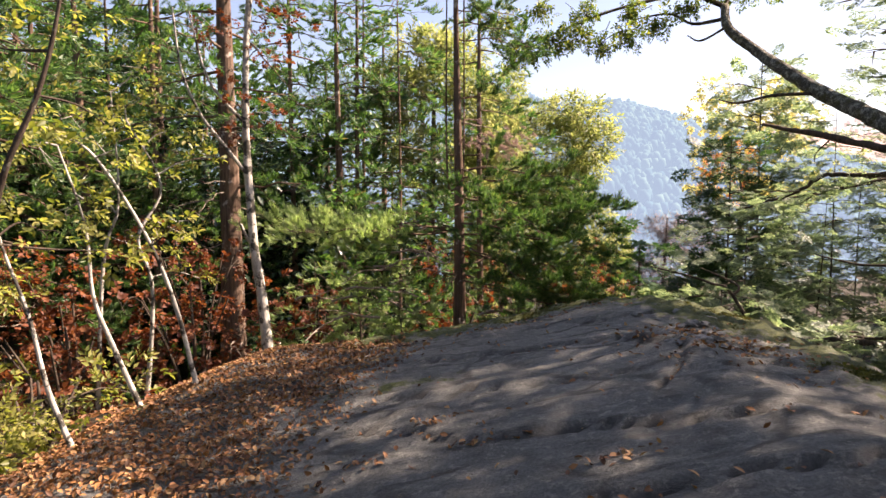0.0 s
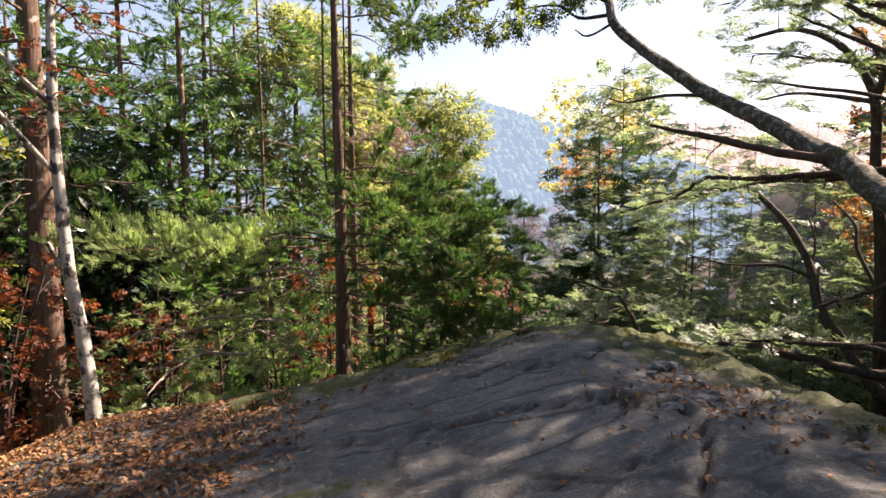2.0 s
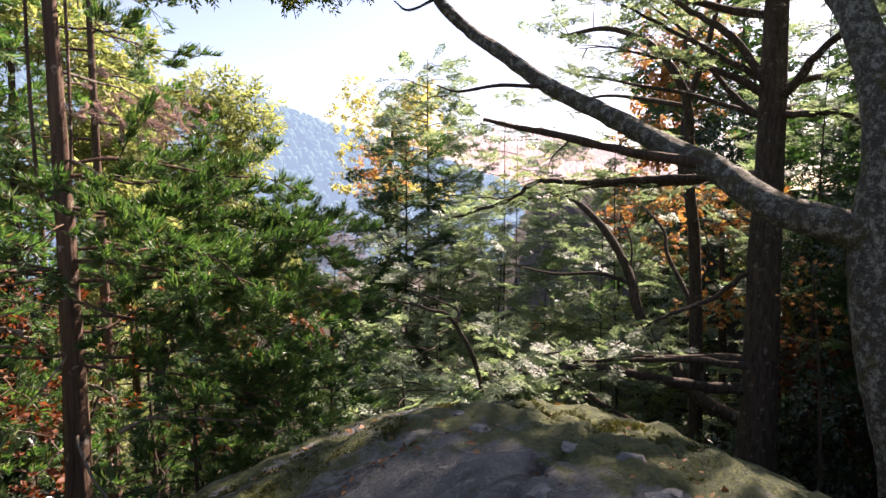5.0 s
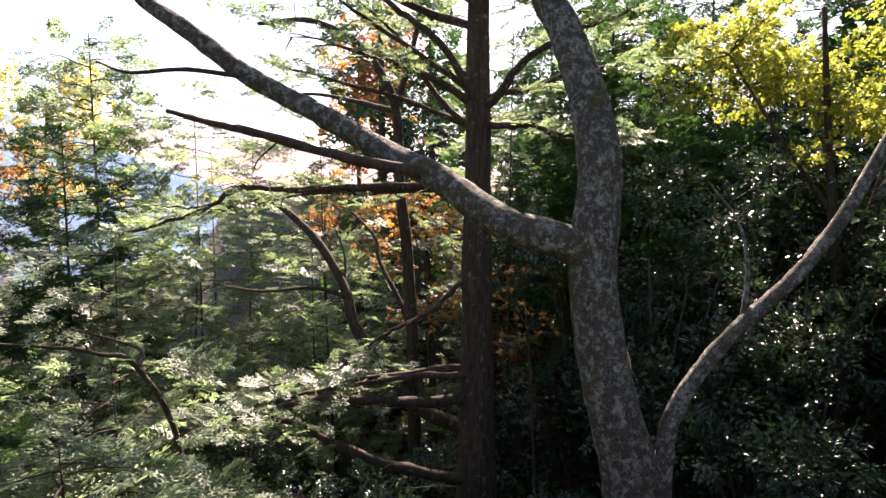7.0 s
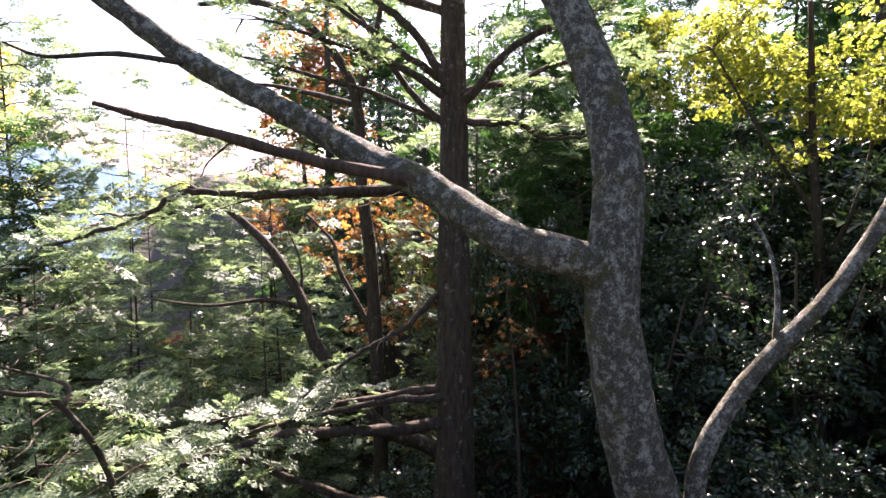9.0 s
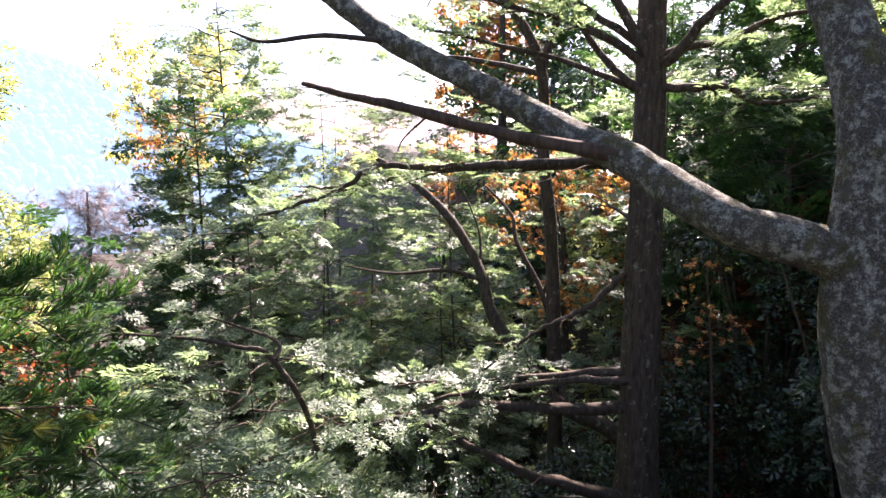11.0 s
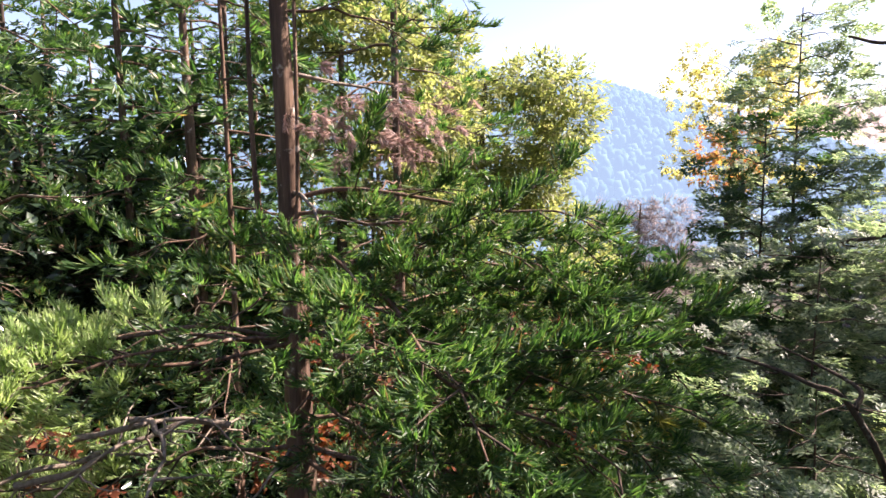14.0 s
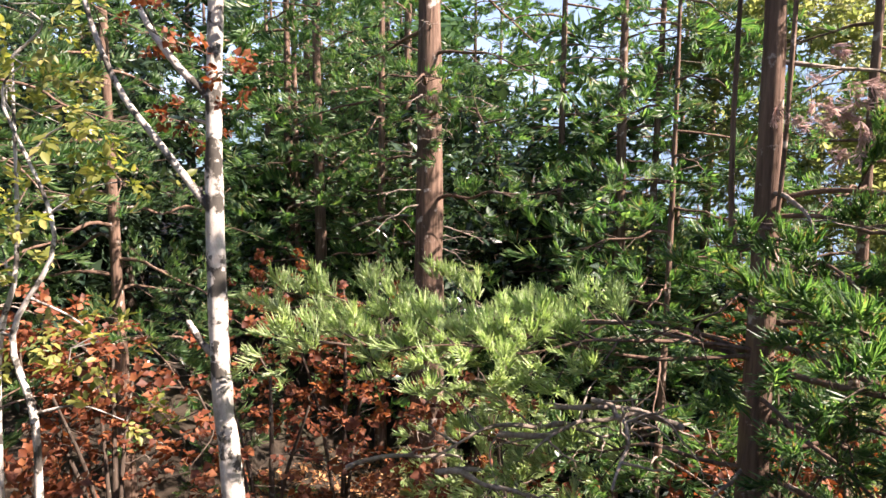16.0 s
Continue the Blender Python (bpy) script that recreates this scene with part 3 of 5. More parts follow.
def build_rock():
    xs, ys = np.arange(-6.6, 6.2, 0.056), np.arange(-6.5, 10.4, 0.056)
    v, moss, seams = [], [], []
    for y in ys:
        for x in xs:
            h, s = rock_height(x, y)
            b = brink(x, y)
            m = max(0.0, 1 - abs(b + 0.05) / 0.8) * (0.36 if x > -1.0 else 0.1) + (0.2 if b > 0.3 else 0)
            m += 0.4 * math.exp(-((x - 2.75) ** 2 + (y - 6.3) ** 2) / 0.5) + 0.25 * math.exp(-((x + 0.4) ** 2 / 0.8 + (y - 4.95) ** 2 / 0.05))
            if m > 0.2:
                h += (0.035 * (1 + fbm(x, y, 2.5)) + 0.05 * fbm(x, y, 7, 4)) * min(1, m * 2)
            v.append((x, y, h - 1.2 * max(0.0, b - 1.3)))
            moss.append(min(1, m)), seams.append(s)
    nx = len(xs)
    i, j = np.meshgrid(np.arange(len(ys) - 1), np.arange(nx - 1), indexing="ij")
    a = (i * nx + j).ravel()
    f = np.concatenate([np.stack([a, a + 1, a + nx + 1], 1), np.stack([a, a + nx + 1, a + nx], 1)])
    ob = mesh_object("rock_outcrop", v, f, GRANITE, smooth=True)
    for name, values in (("moss", moss), ("seam", seams)):
        ob.data.attributes.new(name, "FLOAT", "POINT").data.foreach_set("value", np.array(values, np.float32))
    tagged(ob, "bare grey granite outcrop with seams and mossy brink", "rock", kind="structure")


def build_moss():
    """Cushions of moss along the brink."""
    g = np.random.default_rng(6)
    c = Crown()
    while len(c.p) < 6500:
        x, y = g.uniform(-1.5, 3.6), g.uniform(3.8, 8.0)
        b = brink(x, y)
        m = 0.8 * max(0.0, 1 - abs(b) / 0.6) + 0.8 * math.exp(-((x - 2.75) ** 2 + (y - 6.3) ** 2) / 0.4)
        if m * (0.6 + 1.5 * fbm(x, y, 1.9, 4)) < g.uniform(0.4, 0.65):
            continue
        h = rock_height(x, y)[0]
        c.add((x, y, h + 0.003), (g.normal(0, 0.8), g.normal(0, 0.8), 0.6), (g.normal(), g.normal(), 0.5), g.uniform(0.02, 0.045))
    tagged(c.part("moss", LEAVES, MOSS, None), "yellow-green cushions of moss on the rock", "moss", kind="stuff")


def build_litter():
    """Fallen leaves: thick on the bank, thin in the seams."""
    g = np.random.default_rng(5)
    crown = Crown()
    made = 0
    while made < 30000:
        x, y = g.uniform(-4.8, 3.4), g.uniform(-1, 9.0)
        b = brink(x, y)
        if b > 1.2:
            continue
        h, seam = rock_height(x, y)
        keep = 0.005 + 0.5 * seam
        bank = -1.25 + 0.20 * (y - 3) - 0.30 * fbm(x, y, 0.8)
        if x < bank + 0.5:
            keep = max(keep, 0.95 * min(1.0, (bank + 0.5 - x) / 0.7) ** 1.5)
        elif b > -0.6 and y > 5:
            keep = max(keep, 0.12)
        if fbm(x + 9, y, 1.4) > 0.5:
            keep += 0.03
        keep += 0.35 * math.exp(-((x - 2.3) ** 2 + (y - 4.9) ** 2) / 0.35)
        keep += sum(0.6 * math.exp(-((x - a) ** 2 + (y - b) ** 2 * 3) / 0.02) for a, b in ((-0.42, 3.55), (0.25, 3.52), (0.93, 3.0), (-0.8, 3.3), (-0.1, 4.0)))
        if g.uniform() > keep:
            continue
        a = g.uniform(0, 6.28)
        crown.add((x, y, h + 0.012 + (0.03 * g.uniform() if x < bank else 0)), (math.cos(a), math.sin(a), g.normal(0, 0.3)), UP + g.normal(0, 0.5, 3), g.uniform(0.03, 0.07))
        made += 1
    for i in range(16000):
        x, y = g.uniform(-9, 1), g.uniform(7, 17)
        if brink(x, y) > 1.0:
            a = g.uniform(0, 6.28)
            crown.add((x, y, valley(x, y) - 0.05), (math.cos(a), math.sin(a), g.normal(0, 0.3)), UP + g.normal(0, 0.5, 3), g.uniform(0.08, 0.15))
    one = leaf_cluster(99, 1, 0.5, 1.0, True)
    leaf = (one[0] - one[0].mean(axis=0)) / 0.45
    tagged(crown.part("fallen_leaves", [(leaf, one[1])], FALLEN, None), "dry brown fallen leaves lying on the rock", "leaf litter", kind="stuff")


def build_hills():
    """Wooded slopes across the valley, each a sheet of tree heads."""
    for name, label, stops, haze_glow, glow, y0, y1, x0, x1, top in (
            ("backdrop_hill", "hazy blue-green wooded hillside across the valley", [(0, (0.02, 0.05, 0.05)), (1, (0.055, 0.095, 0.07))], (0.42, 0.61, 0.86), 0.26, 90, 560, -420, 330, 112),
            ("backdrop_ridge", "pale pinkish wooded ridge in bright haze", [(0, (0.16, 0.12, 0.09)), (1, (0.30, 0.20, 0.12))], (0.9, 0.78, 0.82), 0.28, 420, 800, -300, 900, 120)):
        g = np.random.default_rng(int(y0))
        c = Crown()
        for i in range(11000 if y0 < 400 else 4000):
            x, s = g.uniform(x0, x1), g.uniform(0, 1) ** 0.8
            ridge = top * (0.86 + 0.14 * math.sin(x * 0.013 + y0) + 0.05 * math.sin(x * 0.05))
            ridge *= 1 if y0 > 400 else min(1.0, max(0.15, (420 - x) / 210))
            y = y0 + (y1 - y0) * s
            c.add((x, y, -34 + (ridge + 34) * (max(0.0, s - 0.25) / 0.75 if y0 < 400 else s) ** 0.9), (g.normal(0, 0.1), g.normal(0, 0.1), 1), (g.normal(), g.normal(), 0.1), g.uniform(4.5, 10))
        ball = bmesh.new()
        bmesh.ops.create_icosphere(ball, subdivisions=1, radius=0.5)
        for q in ball.verts:
            k = 1 + 0.3 * noise.noise(q.co * 4)
            q.co = Vector((q.co.x * 0.62 * k, q.co.y * k + 0.2, q.co.z * 0.62 * k))
        ball.verts.ensure_lookup_table()
        tv = np.array([q.co[:] for q in ball.verts])
        tf = np.array([[q.index for q in p.verts] for p in ball.faces])
        ball.free()
        m = far_material(name, stops, haze_glow, glow)
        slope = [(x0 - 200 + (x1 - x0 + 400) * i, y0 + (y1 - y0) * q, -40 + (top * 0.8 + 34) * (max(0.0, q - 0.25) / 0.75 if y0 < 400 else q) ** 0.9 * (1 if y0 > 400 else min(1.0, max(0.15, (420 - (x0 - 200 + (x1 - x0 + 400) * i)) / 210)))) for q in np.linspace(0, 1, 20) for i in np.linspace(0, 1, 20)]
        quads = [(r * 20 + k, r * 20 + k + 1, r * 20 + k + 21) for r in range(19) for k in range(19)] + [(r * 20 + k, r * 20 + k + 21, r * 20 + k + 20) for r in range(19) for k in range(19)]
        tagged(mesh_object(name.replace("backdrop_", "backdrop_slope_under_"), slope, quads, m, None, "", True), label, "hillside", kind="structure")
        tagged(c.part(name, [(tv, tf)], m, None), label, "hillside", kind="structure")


build_ground()
build_rock()
build_litter()
build_moss()
build_hills()

# ---- trees near the rock ----
def young_cedar():
    """The cedar that stands just beyond the brink."""
    t = conifer("cedar_tree", "green Japanese cedar with drooping tufts and sunlit trunk", (0.26, 10.85, -2.4), 6.6, 0.135, 4.3, 1.2, 5, CEDAR, CEDAR_LEAF, CEDAR_BARK, 0.27, 0.2, 0.7, 0.0, 0.25,
                lean=(0.0, 0.004), flat=False, stout=0.6, avoid=((160, 132),), dead=9, last=5.3, taper=0.35,
                extra=[(1.62, 345, 2.5, 0.06, 0.25), (1.4, 318, 2.3, 0.1, 0.25), (0.9, 335, 2.8, 0.05, 0.15), (1.0, 172, 1.6, 0.05, 0.2),
                       (1.75, 300, 1.5, 0.02, 0.3), (0.7, 300, 1.7, 0.0, 0.3), (1.9, 330, 1.8, 0.1, 0.3), (1.45, 250, 0.8, 0.0, 0.3), (3.3, 20, 1.1, 0.2, 0.3),
                       (0.55, 350, 2.3, 0.0, 0.2), (0.1, 320, 2.1, 0.0, 0.25), (1.2, 20, 2.3, 0.1, 0.2), (0.4, 20, 2.1, 0.1, 0.2), (1.1, 310, 2.4, 0.0, 0.2), (1.6, 5, 2.4, 0.1, 0.2), (2.0, 350, 2.2, 0.1, 0.2), (0.2, 340, 2.4, 0.0, 0.2)])
    for z, az, ln, rise, sag in ((1.0, 194, 3.5, 0.07, 0.03), (0.98, 201, 3.2, 0.06, 0.05), (0.95, 184, 2.7, 0.10, 0.08), (1.02, 208, 2.3, 0.07, 0.05), (0.2, 214, 2.0, 0.1, 0.2)):
        p = limb_path((0, 0, z + 2.4), radians(az), ln, rise, sag)
        w, c, tw = Wood(), Crown(), Wood()
        w.tube(curve_through(p, 3), 0.017, 0.004, 6)
        bougher = w.part("low_bough", CEDAR_BARK, t)
        bough(c, tw, p, 0.03, 0.27, 0.11, 0.5, 0.32, False, 0.12, 0.75)
        # low boughs take the needles with the sunlight coloured in
        c.part("sprays", CEDAR, CEDAR_SUNLIT, bougher, "needle sprays coloured a sunlit bright green")
        tagged(tw.part("twig_work", TWIG_BARK, bougher), kind="stuff")
    for dx, z0, z1, r in ((-0.19, 1.7, 6.0, 0.026), (0.1, 1.8, 5.6, 0.02)):
        w = Wood()
        w.tube(curve_through([(0, 0, z0 + 2.4), (dx, -0.05, z0 + 2.8), (dx, 0, z1 + 2.4)], 6), r, 0.012, 6)
        w.part("side_stem", CEDAR_BARK, t)
    for mat, spots in ((DEAD_NEEDLES, ((0.45, -0.25, 5.05), (0.3, -0.2, 4.95), (0.75, -0.3, 5.0), (0.6, -0.35, 4.9), (0.95, -0.25, 4.95), (0.8, -0.4, 4.82), (1.1, -0.2, 4.88))), (LIME_LEAF, ((2.15, -0.9, 3.2), (2.1, -0.95, 3.1)))):
        c = Crown()
        for p in spots:
            for i in range(10 if mat is DEAD_NEEDLES else 9):
                c.add(np.array(p) + RNG.normal(0, 0.13, 3), (RNG.normal(0.3, 0.6), RNG.normal(0, 0.5), -0.5), RNG.normal(0, 1, 3), RNG.uniform(0.12, 0.21))
        c.part("withered_spray", CEDAR, mat, t, "withered needle sprays")


def limb_tree():
    """The lichened tree whose long limb reaches across the view."""
    base = np.array((6.98, 6.2, -2.6))
    t = thing("oak_tree", "lichen-spotted grey tree with one long slanting limb", "tree", tuple(base))
    w = Wood()
    w.tube(curve_through(np.array([(6.98, 6.2, -2.6), (6.97, 6.25, -1.1), (6.93, 6.5, -0.1), (6.94, 6.69, 1.03), (7.04, 6.68, 2.15), (7.2, 6.85, 2.86), (7.35, 7.15, 3.61), (7.45, 7.5, 4.3), (7.7, 8.1, 6.2), (8.2, 8.3, 9.5)]) - base, 7), 0.29, 0.13, 16, 0.035, 0.35)
    w.part("trunk", MOSSY_BARK, t)
    w = Wood()
    limb = curve_through(np.array([(6.98, 6.65, 1.2), (6.85, 6.95, 1.42), (6.65, 7.55, 1.62), (6.9, 8.4, 2.06), (7.1, 9.3, 2.42), (7.02, 10.3, 2.95), (6.9, 11.3, 3.45), (6.52, 12.1, 4.1), (6.45, 12.8, 4.55), (6.0, 13.15, 5.1), (6.1, 13.6, 5.7)]) - base, 6)
    w.tube(limb, 0.19, 0.085, 14, 0.05)
    w.part("limb", MOSSY_BARK, t, "long lichened limb")
    w = Wood()
    w.tube(curve_through(np.array([(6.85, 8.5, 2.12), (6.75, 9.8, 2.38), (6.6, 11.0, 2.7), (6.5, 11.7, 2.85), (6.35, 12.3, 3.02)]) - base, 5), 0.075, 0.03, 8, 0.12)
    w.tube(curve_through(np.array([(6.7, 10.6, 2.6), (6.6, 10.9, 2.35), (6.7, 11.1, 2.2)]) - base, 3), 0.015, 0.006, 5)
    w.part("dead_stub", DEAD_BARK, t, "broken dead branch")
    for pts, r in (([(6.9, 11.3, 3.45), (6.3, 11.8, 3.5), (5.9, 12.4, 3.45), (5.6, 12.6, 3.55)], 0.04), ([(6.1, 13.4, 5.4), (5.4, 13.5, 5.3), (4.8, 13.3, 5.45), (4.0, 13.4, 5.35)], 0.045),
                   ([(6.05, 13.2, 5.2), (5.5, 13.3, 4.9), (5.2, 13.3, 5.0)], 0.03), ([(6.1, 13.6, 5.7), (5.2, 13.5, 5.9), (3.6, 13.2, 5.5), (2.2, 12.9, 4.9), (1.4, 12.8, 4.6)], 0.05),
                   ([(6.1, 13.6, 5.7), (6.6, 14.0, 6.4), (7.4, 14.2, 6.8)], 0.04)):
        w = Wood()
        w.tube(curve_through(np.array(pts) - base, 5), r, 0.012, 7)
        w.part("branch", DARK_BARK, t)
    crown, twigs = Crown(), Wood()
    spots = [((2.2, 12.8, 4.7), 0.65), ((1.6, 12.8, 4.5), 0.5), ((2.8, 12.9, 4.9), 0.6), ((3.3, 13.0, 4.7), 0.4), ((3.9, 13.2, 5.0), 0.45), ((4.5, 13.3, 5.2), 0.4), ((1.2, 12.8, 5.1), 0.5), ((2.0, 12.9, 5.4), 0.35), ((3.0, 13.1, 5.4), 0.35), ((4.0, 13.3, 5.5), 0.4),
             ((5.2, 13.4, 5.6), 0.5), ((6.4, 13.9, 6.1), 0.6), ((7.4, 14.1, 6.4), 0.7), ((5.6, 13.6, 6.2), 0.5)]
    for c, rad in spots:
        c = np.array(c) - base
        for i in range(int(120 * rad)):
            q = c + unit(RNG.standard_normal(3)) * rad * RNG.uniform(0.2, 1) * np.array([1, 1, 0.7])
            crown.add(q, RNG.normal(0, 1, 3) - UP * 0.4, UP + RNG.normal(0, 0.4, 3), RNG.uniform(0.16, 0.26))
            if i % 4 == 0:
                twigs.tube([c + RNG.normal(0, 0.15, 3), (c + q) / 2 + RNG.normal(0, 0.06, 3), q], 0.008, 0.002, 4)
    # Leaf clumps high out of view, added to cast shade on the rock.
    for i in range(190):
        q = np.array(((7.6, 7.7, 7.2), (9.4, 5.0, 7.3), (9.0, 4.4, 7.5))[i % 3]) + RNG.normal(0, 1, 3) * np.array([1.6, 1.1, 0.6]) - base
        for k in range(16):
            crown.add(q + RNG.normal(0, 0.33, 3), RNG.normal(0, 1, 3), UP + RNG.normal(0, 0.4, 3), RNG.uniform(0.25, 0.4))
    tagged(twigs.part("twig_work", DARK_BARK, t), kind="stuff")
    crown.part("crown", LEAVES, LIMB_LEAF, t)


def dark_fir():
    """The straight dark fir behind the limb, with bare lower branches and level sprays."""
    t = conifer("fir_tree", "tall dark-barked fir with level sprays and bare lower branches", (9.72, 9.35, -5.0), 13.0, 0.33, 4.6, 3.4, 13, FIR, FIR_LEAF, DARK_BARK, 0.34, 0.3, 0.8, 0.4, 0.15,
            lean=(0.035, 0.012), dead=6, avoid=((30, 50),), last=9.0, stout=1.6,
            extra=[(2.05, 106, 5.6, 0.06, 0.16), (-1.0, 120, 3.6, 0.05, 0.1), (3.3, 150, 3.0, 0.5, 0.15), (2.9, 20, 2.6, 0.35, 0.1), (1.0, 35, 2.2, 0.3, 0.1), (3.4, 285, 2.8, 0.35, 0.15), (3.0, 300, 2.4, 0.05, 0.1)])
    base = np.array((9.72, 9.35, -5.0))
    for pts, r in (([(9.7, 9.45, -1.42), (8.66, 10.2, -1.3), (7.85, 10.66, -1.08), (7.22, 10.97, -1.02), (6.6, 11.5, -1.15)], 0.1), ([(9.68, 9.4, -1.0), (8.9, 10.1, -0.95), (8.2, 10.7, -0.98), (7.3, 11.3, -1.0)], 0.065),
                   ([(9.6, 9.4, -2.75), (8.75, 10.06, -2.4), (8.18, 10.51, -2.03), (7.57, 11.08, -1.53), (7.1, 11.6, -1.2)], 0.1), ([(9.7, 9.6, 0.5), (9.28, 9.94, 0.04), (8.96, 10.25, -0.14), (8.55, 10.59, -0.39), (8.12, 10.86, -0.73)], 0.05), ([(9.85, 9.4, 3.4), (9.5, 9.9, 4.3), (9.2, 10.6, 4.9), (8.9, 11.3, 5.5)], 0.08), ([(9.85, 9.4, 2.9), (9.6, 10.0, 3.5), (9.5, 10.6, 4.4), (9.3, 11.3, 5.1)], 0.06),
                   ([(9.85, 9.2, 3.3), (9.6, 8.5, 3.9), (9.5, 7.7, 4.2), (9.6, 7.0, 4.4)], 0.075), ([(9.9, 9.2, 3.0), (10.0, 8.5, 3.0), (10.5, 8.2, 2.8), (11.2, 7.6, 2.9)], 0.06),
                   ([(9.9, 9.6, 2.1), (8.9, 10.5, 2.05), (8.5, 11.35, 2.0), (8.1, 12.1, 2.0), (7.76, 12.55, 2.02), (7.55, 12.9, 1.75), (7.15, 13.45, 1.48), (6.7, 14.0, 1.3)], 0.07), ([(7.55, 12.9, 1.75), (7.5, 13.3, 1.7), (7.35, 13.8, 1.75)], 0.03),
                   ([(9.95, 9.55, 3.6), (9.2, 10.4, 4.3), (8.5, 11.3, 5.0)], 0.06), ([(10.0, 9.5, 3.0), (9.1, 10.6, 3.5), (8.0, 12.0, 3.9)], 0.05)):
        w = Wood()
        line = curve_through(np.array(pts) - base, 6)
        w.tube(line + RNG.normal(0, 0.012, line.shape), r, r * 0.3, 8, 0.08)
        for k in range(3):
            q = line[RNG.integers(len(line) // 3, len(line) - 1)]
            w.tube(limb_path(q, RNG.uniform(0, 6.28), RNG.uniform(0.3, 0.9), RNG.normal(0.1, 0.4), 0.1, 0.6), r * 0.14, 0.003, 5)
        w.part("bare_branch", DARK_BARK, t, "bare dark branch")
        c = Crown()
        bough(c, None, line, r, 0.32, 0.26, 0.6, 0.6, True, 0.15, 0.1)
        tagged(c.part("spray", FIR, FIR_LEAF, t), kind="stuff")


def leaning_tree():
    """The slanting stem beside the lichened tree."""
    broadleaf("leaning_tree", "slanting grey-barked stem leaning out of dark shrubs", [(6.95, 6.05, -3.0), (6.98, 5.98, -0.86), (7.1, 5.93, -0.28), (7.35, 5.67, 0.23), (7.55, 5.37, 0.62), (7.92, 4.91, 1.11), (8.23, 4.54, 1.66), (8.49, 4.25, 2.25), (8.69, 3.97, 2.88), (8.77, 3.8, 3.46), (8.94, 3.66, 3.95), (9.02, 3.61, 4.7)], 0.095, 0.045,
              cloud(7, (9.4, 3.4, 5.0), (1.2, 1.2, 0.8), (0.5, 0.8), 3), LEAVES, GLOSSY_LEAF, MOSSY_BARK, 0.3, 24,
              limbs=[([(7.55, 5.37, 0.62), (7.83, 5.35, 1.16), (8.06, 5.47, 1.62), (8.25, 5.79, 2.05)], 0.03, 0.01), ([(8.75, 3.84, 3.38), (8.83, 4.04, 3.79), (9.01, 4.23, 4.01), (9.24, 4.48, 4.04)], 0.045, 0.02)])


def white_stem():
    """The pale stem with a few rusty leaves."""
    broadleaf("pale_tree", "slim pale-barked tree with sparse rusty leaves", [(-2.5, 8.95, -2.2), (-2.67, 8.97, -0.04), (-2.77, 8.98, 0.65), (-2.83, 9.01, 1.41), (-2.88, 9.05, 2.18), (-2.89, 9.09, 2.94), (-2.86, 9.17, 4.14), (-2.57, 9.25, 6.91)], 0.078, 0.04,
              [((-2.49, 9.01, 3.65), 0.35), ((-2.24, 9.09, 4.06), 0.4), ((-3.30, 8.93, 3.98), 0.4), ((-2.65, 9.01, 4.63), 0.5), ((-3.46, 9.01, 4.95), 0.5), ((-2.00, 9.09, 4.71), 0.4), ((-3.06, 8.76, 3.08), 0.25), ((-2.49, 8.85, 2.75), 0.25), ((-3.06, 9.01, 2.51), 0.25)],
              MAPLE, RUST_LEAF, WHITE_BARK, 0.12, 60,
              limbs=[([(-2.88, 9.02, 1.90), (-3.18, 8.85, 2.35), (-3.42, 8.72, 2.73), (-3.63, 8.64, 3.32), (-3.71, 8.60, 4.14)], 0.03, 0.012), ([(-2.89, 9.07, 2.63), (-3.14, 8.93, 2.92), (-3.38, 8.85, 3.32), (-3.55, 8.76, 4.14)], 0.032, 0.012),
                     ([(-2.84, 9.01, 0.88), (-2.89, 8.93, 1.00), (-2.93, 8.85, 1.16)], 0.03, 0.02)])


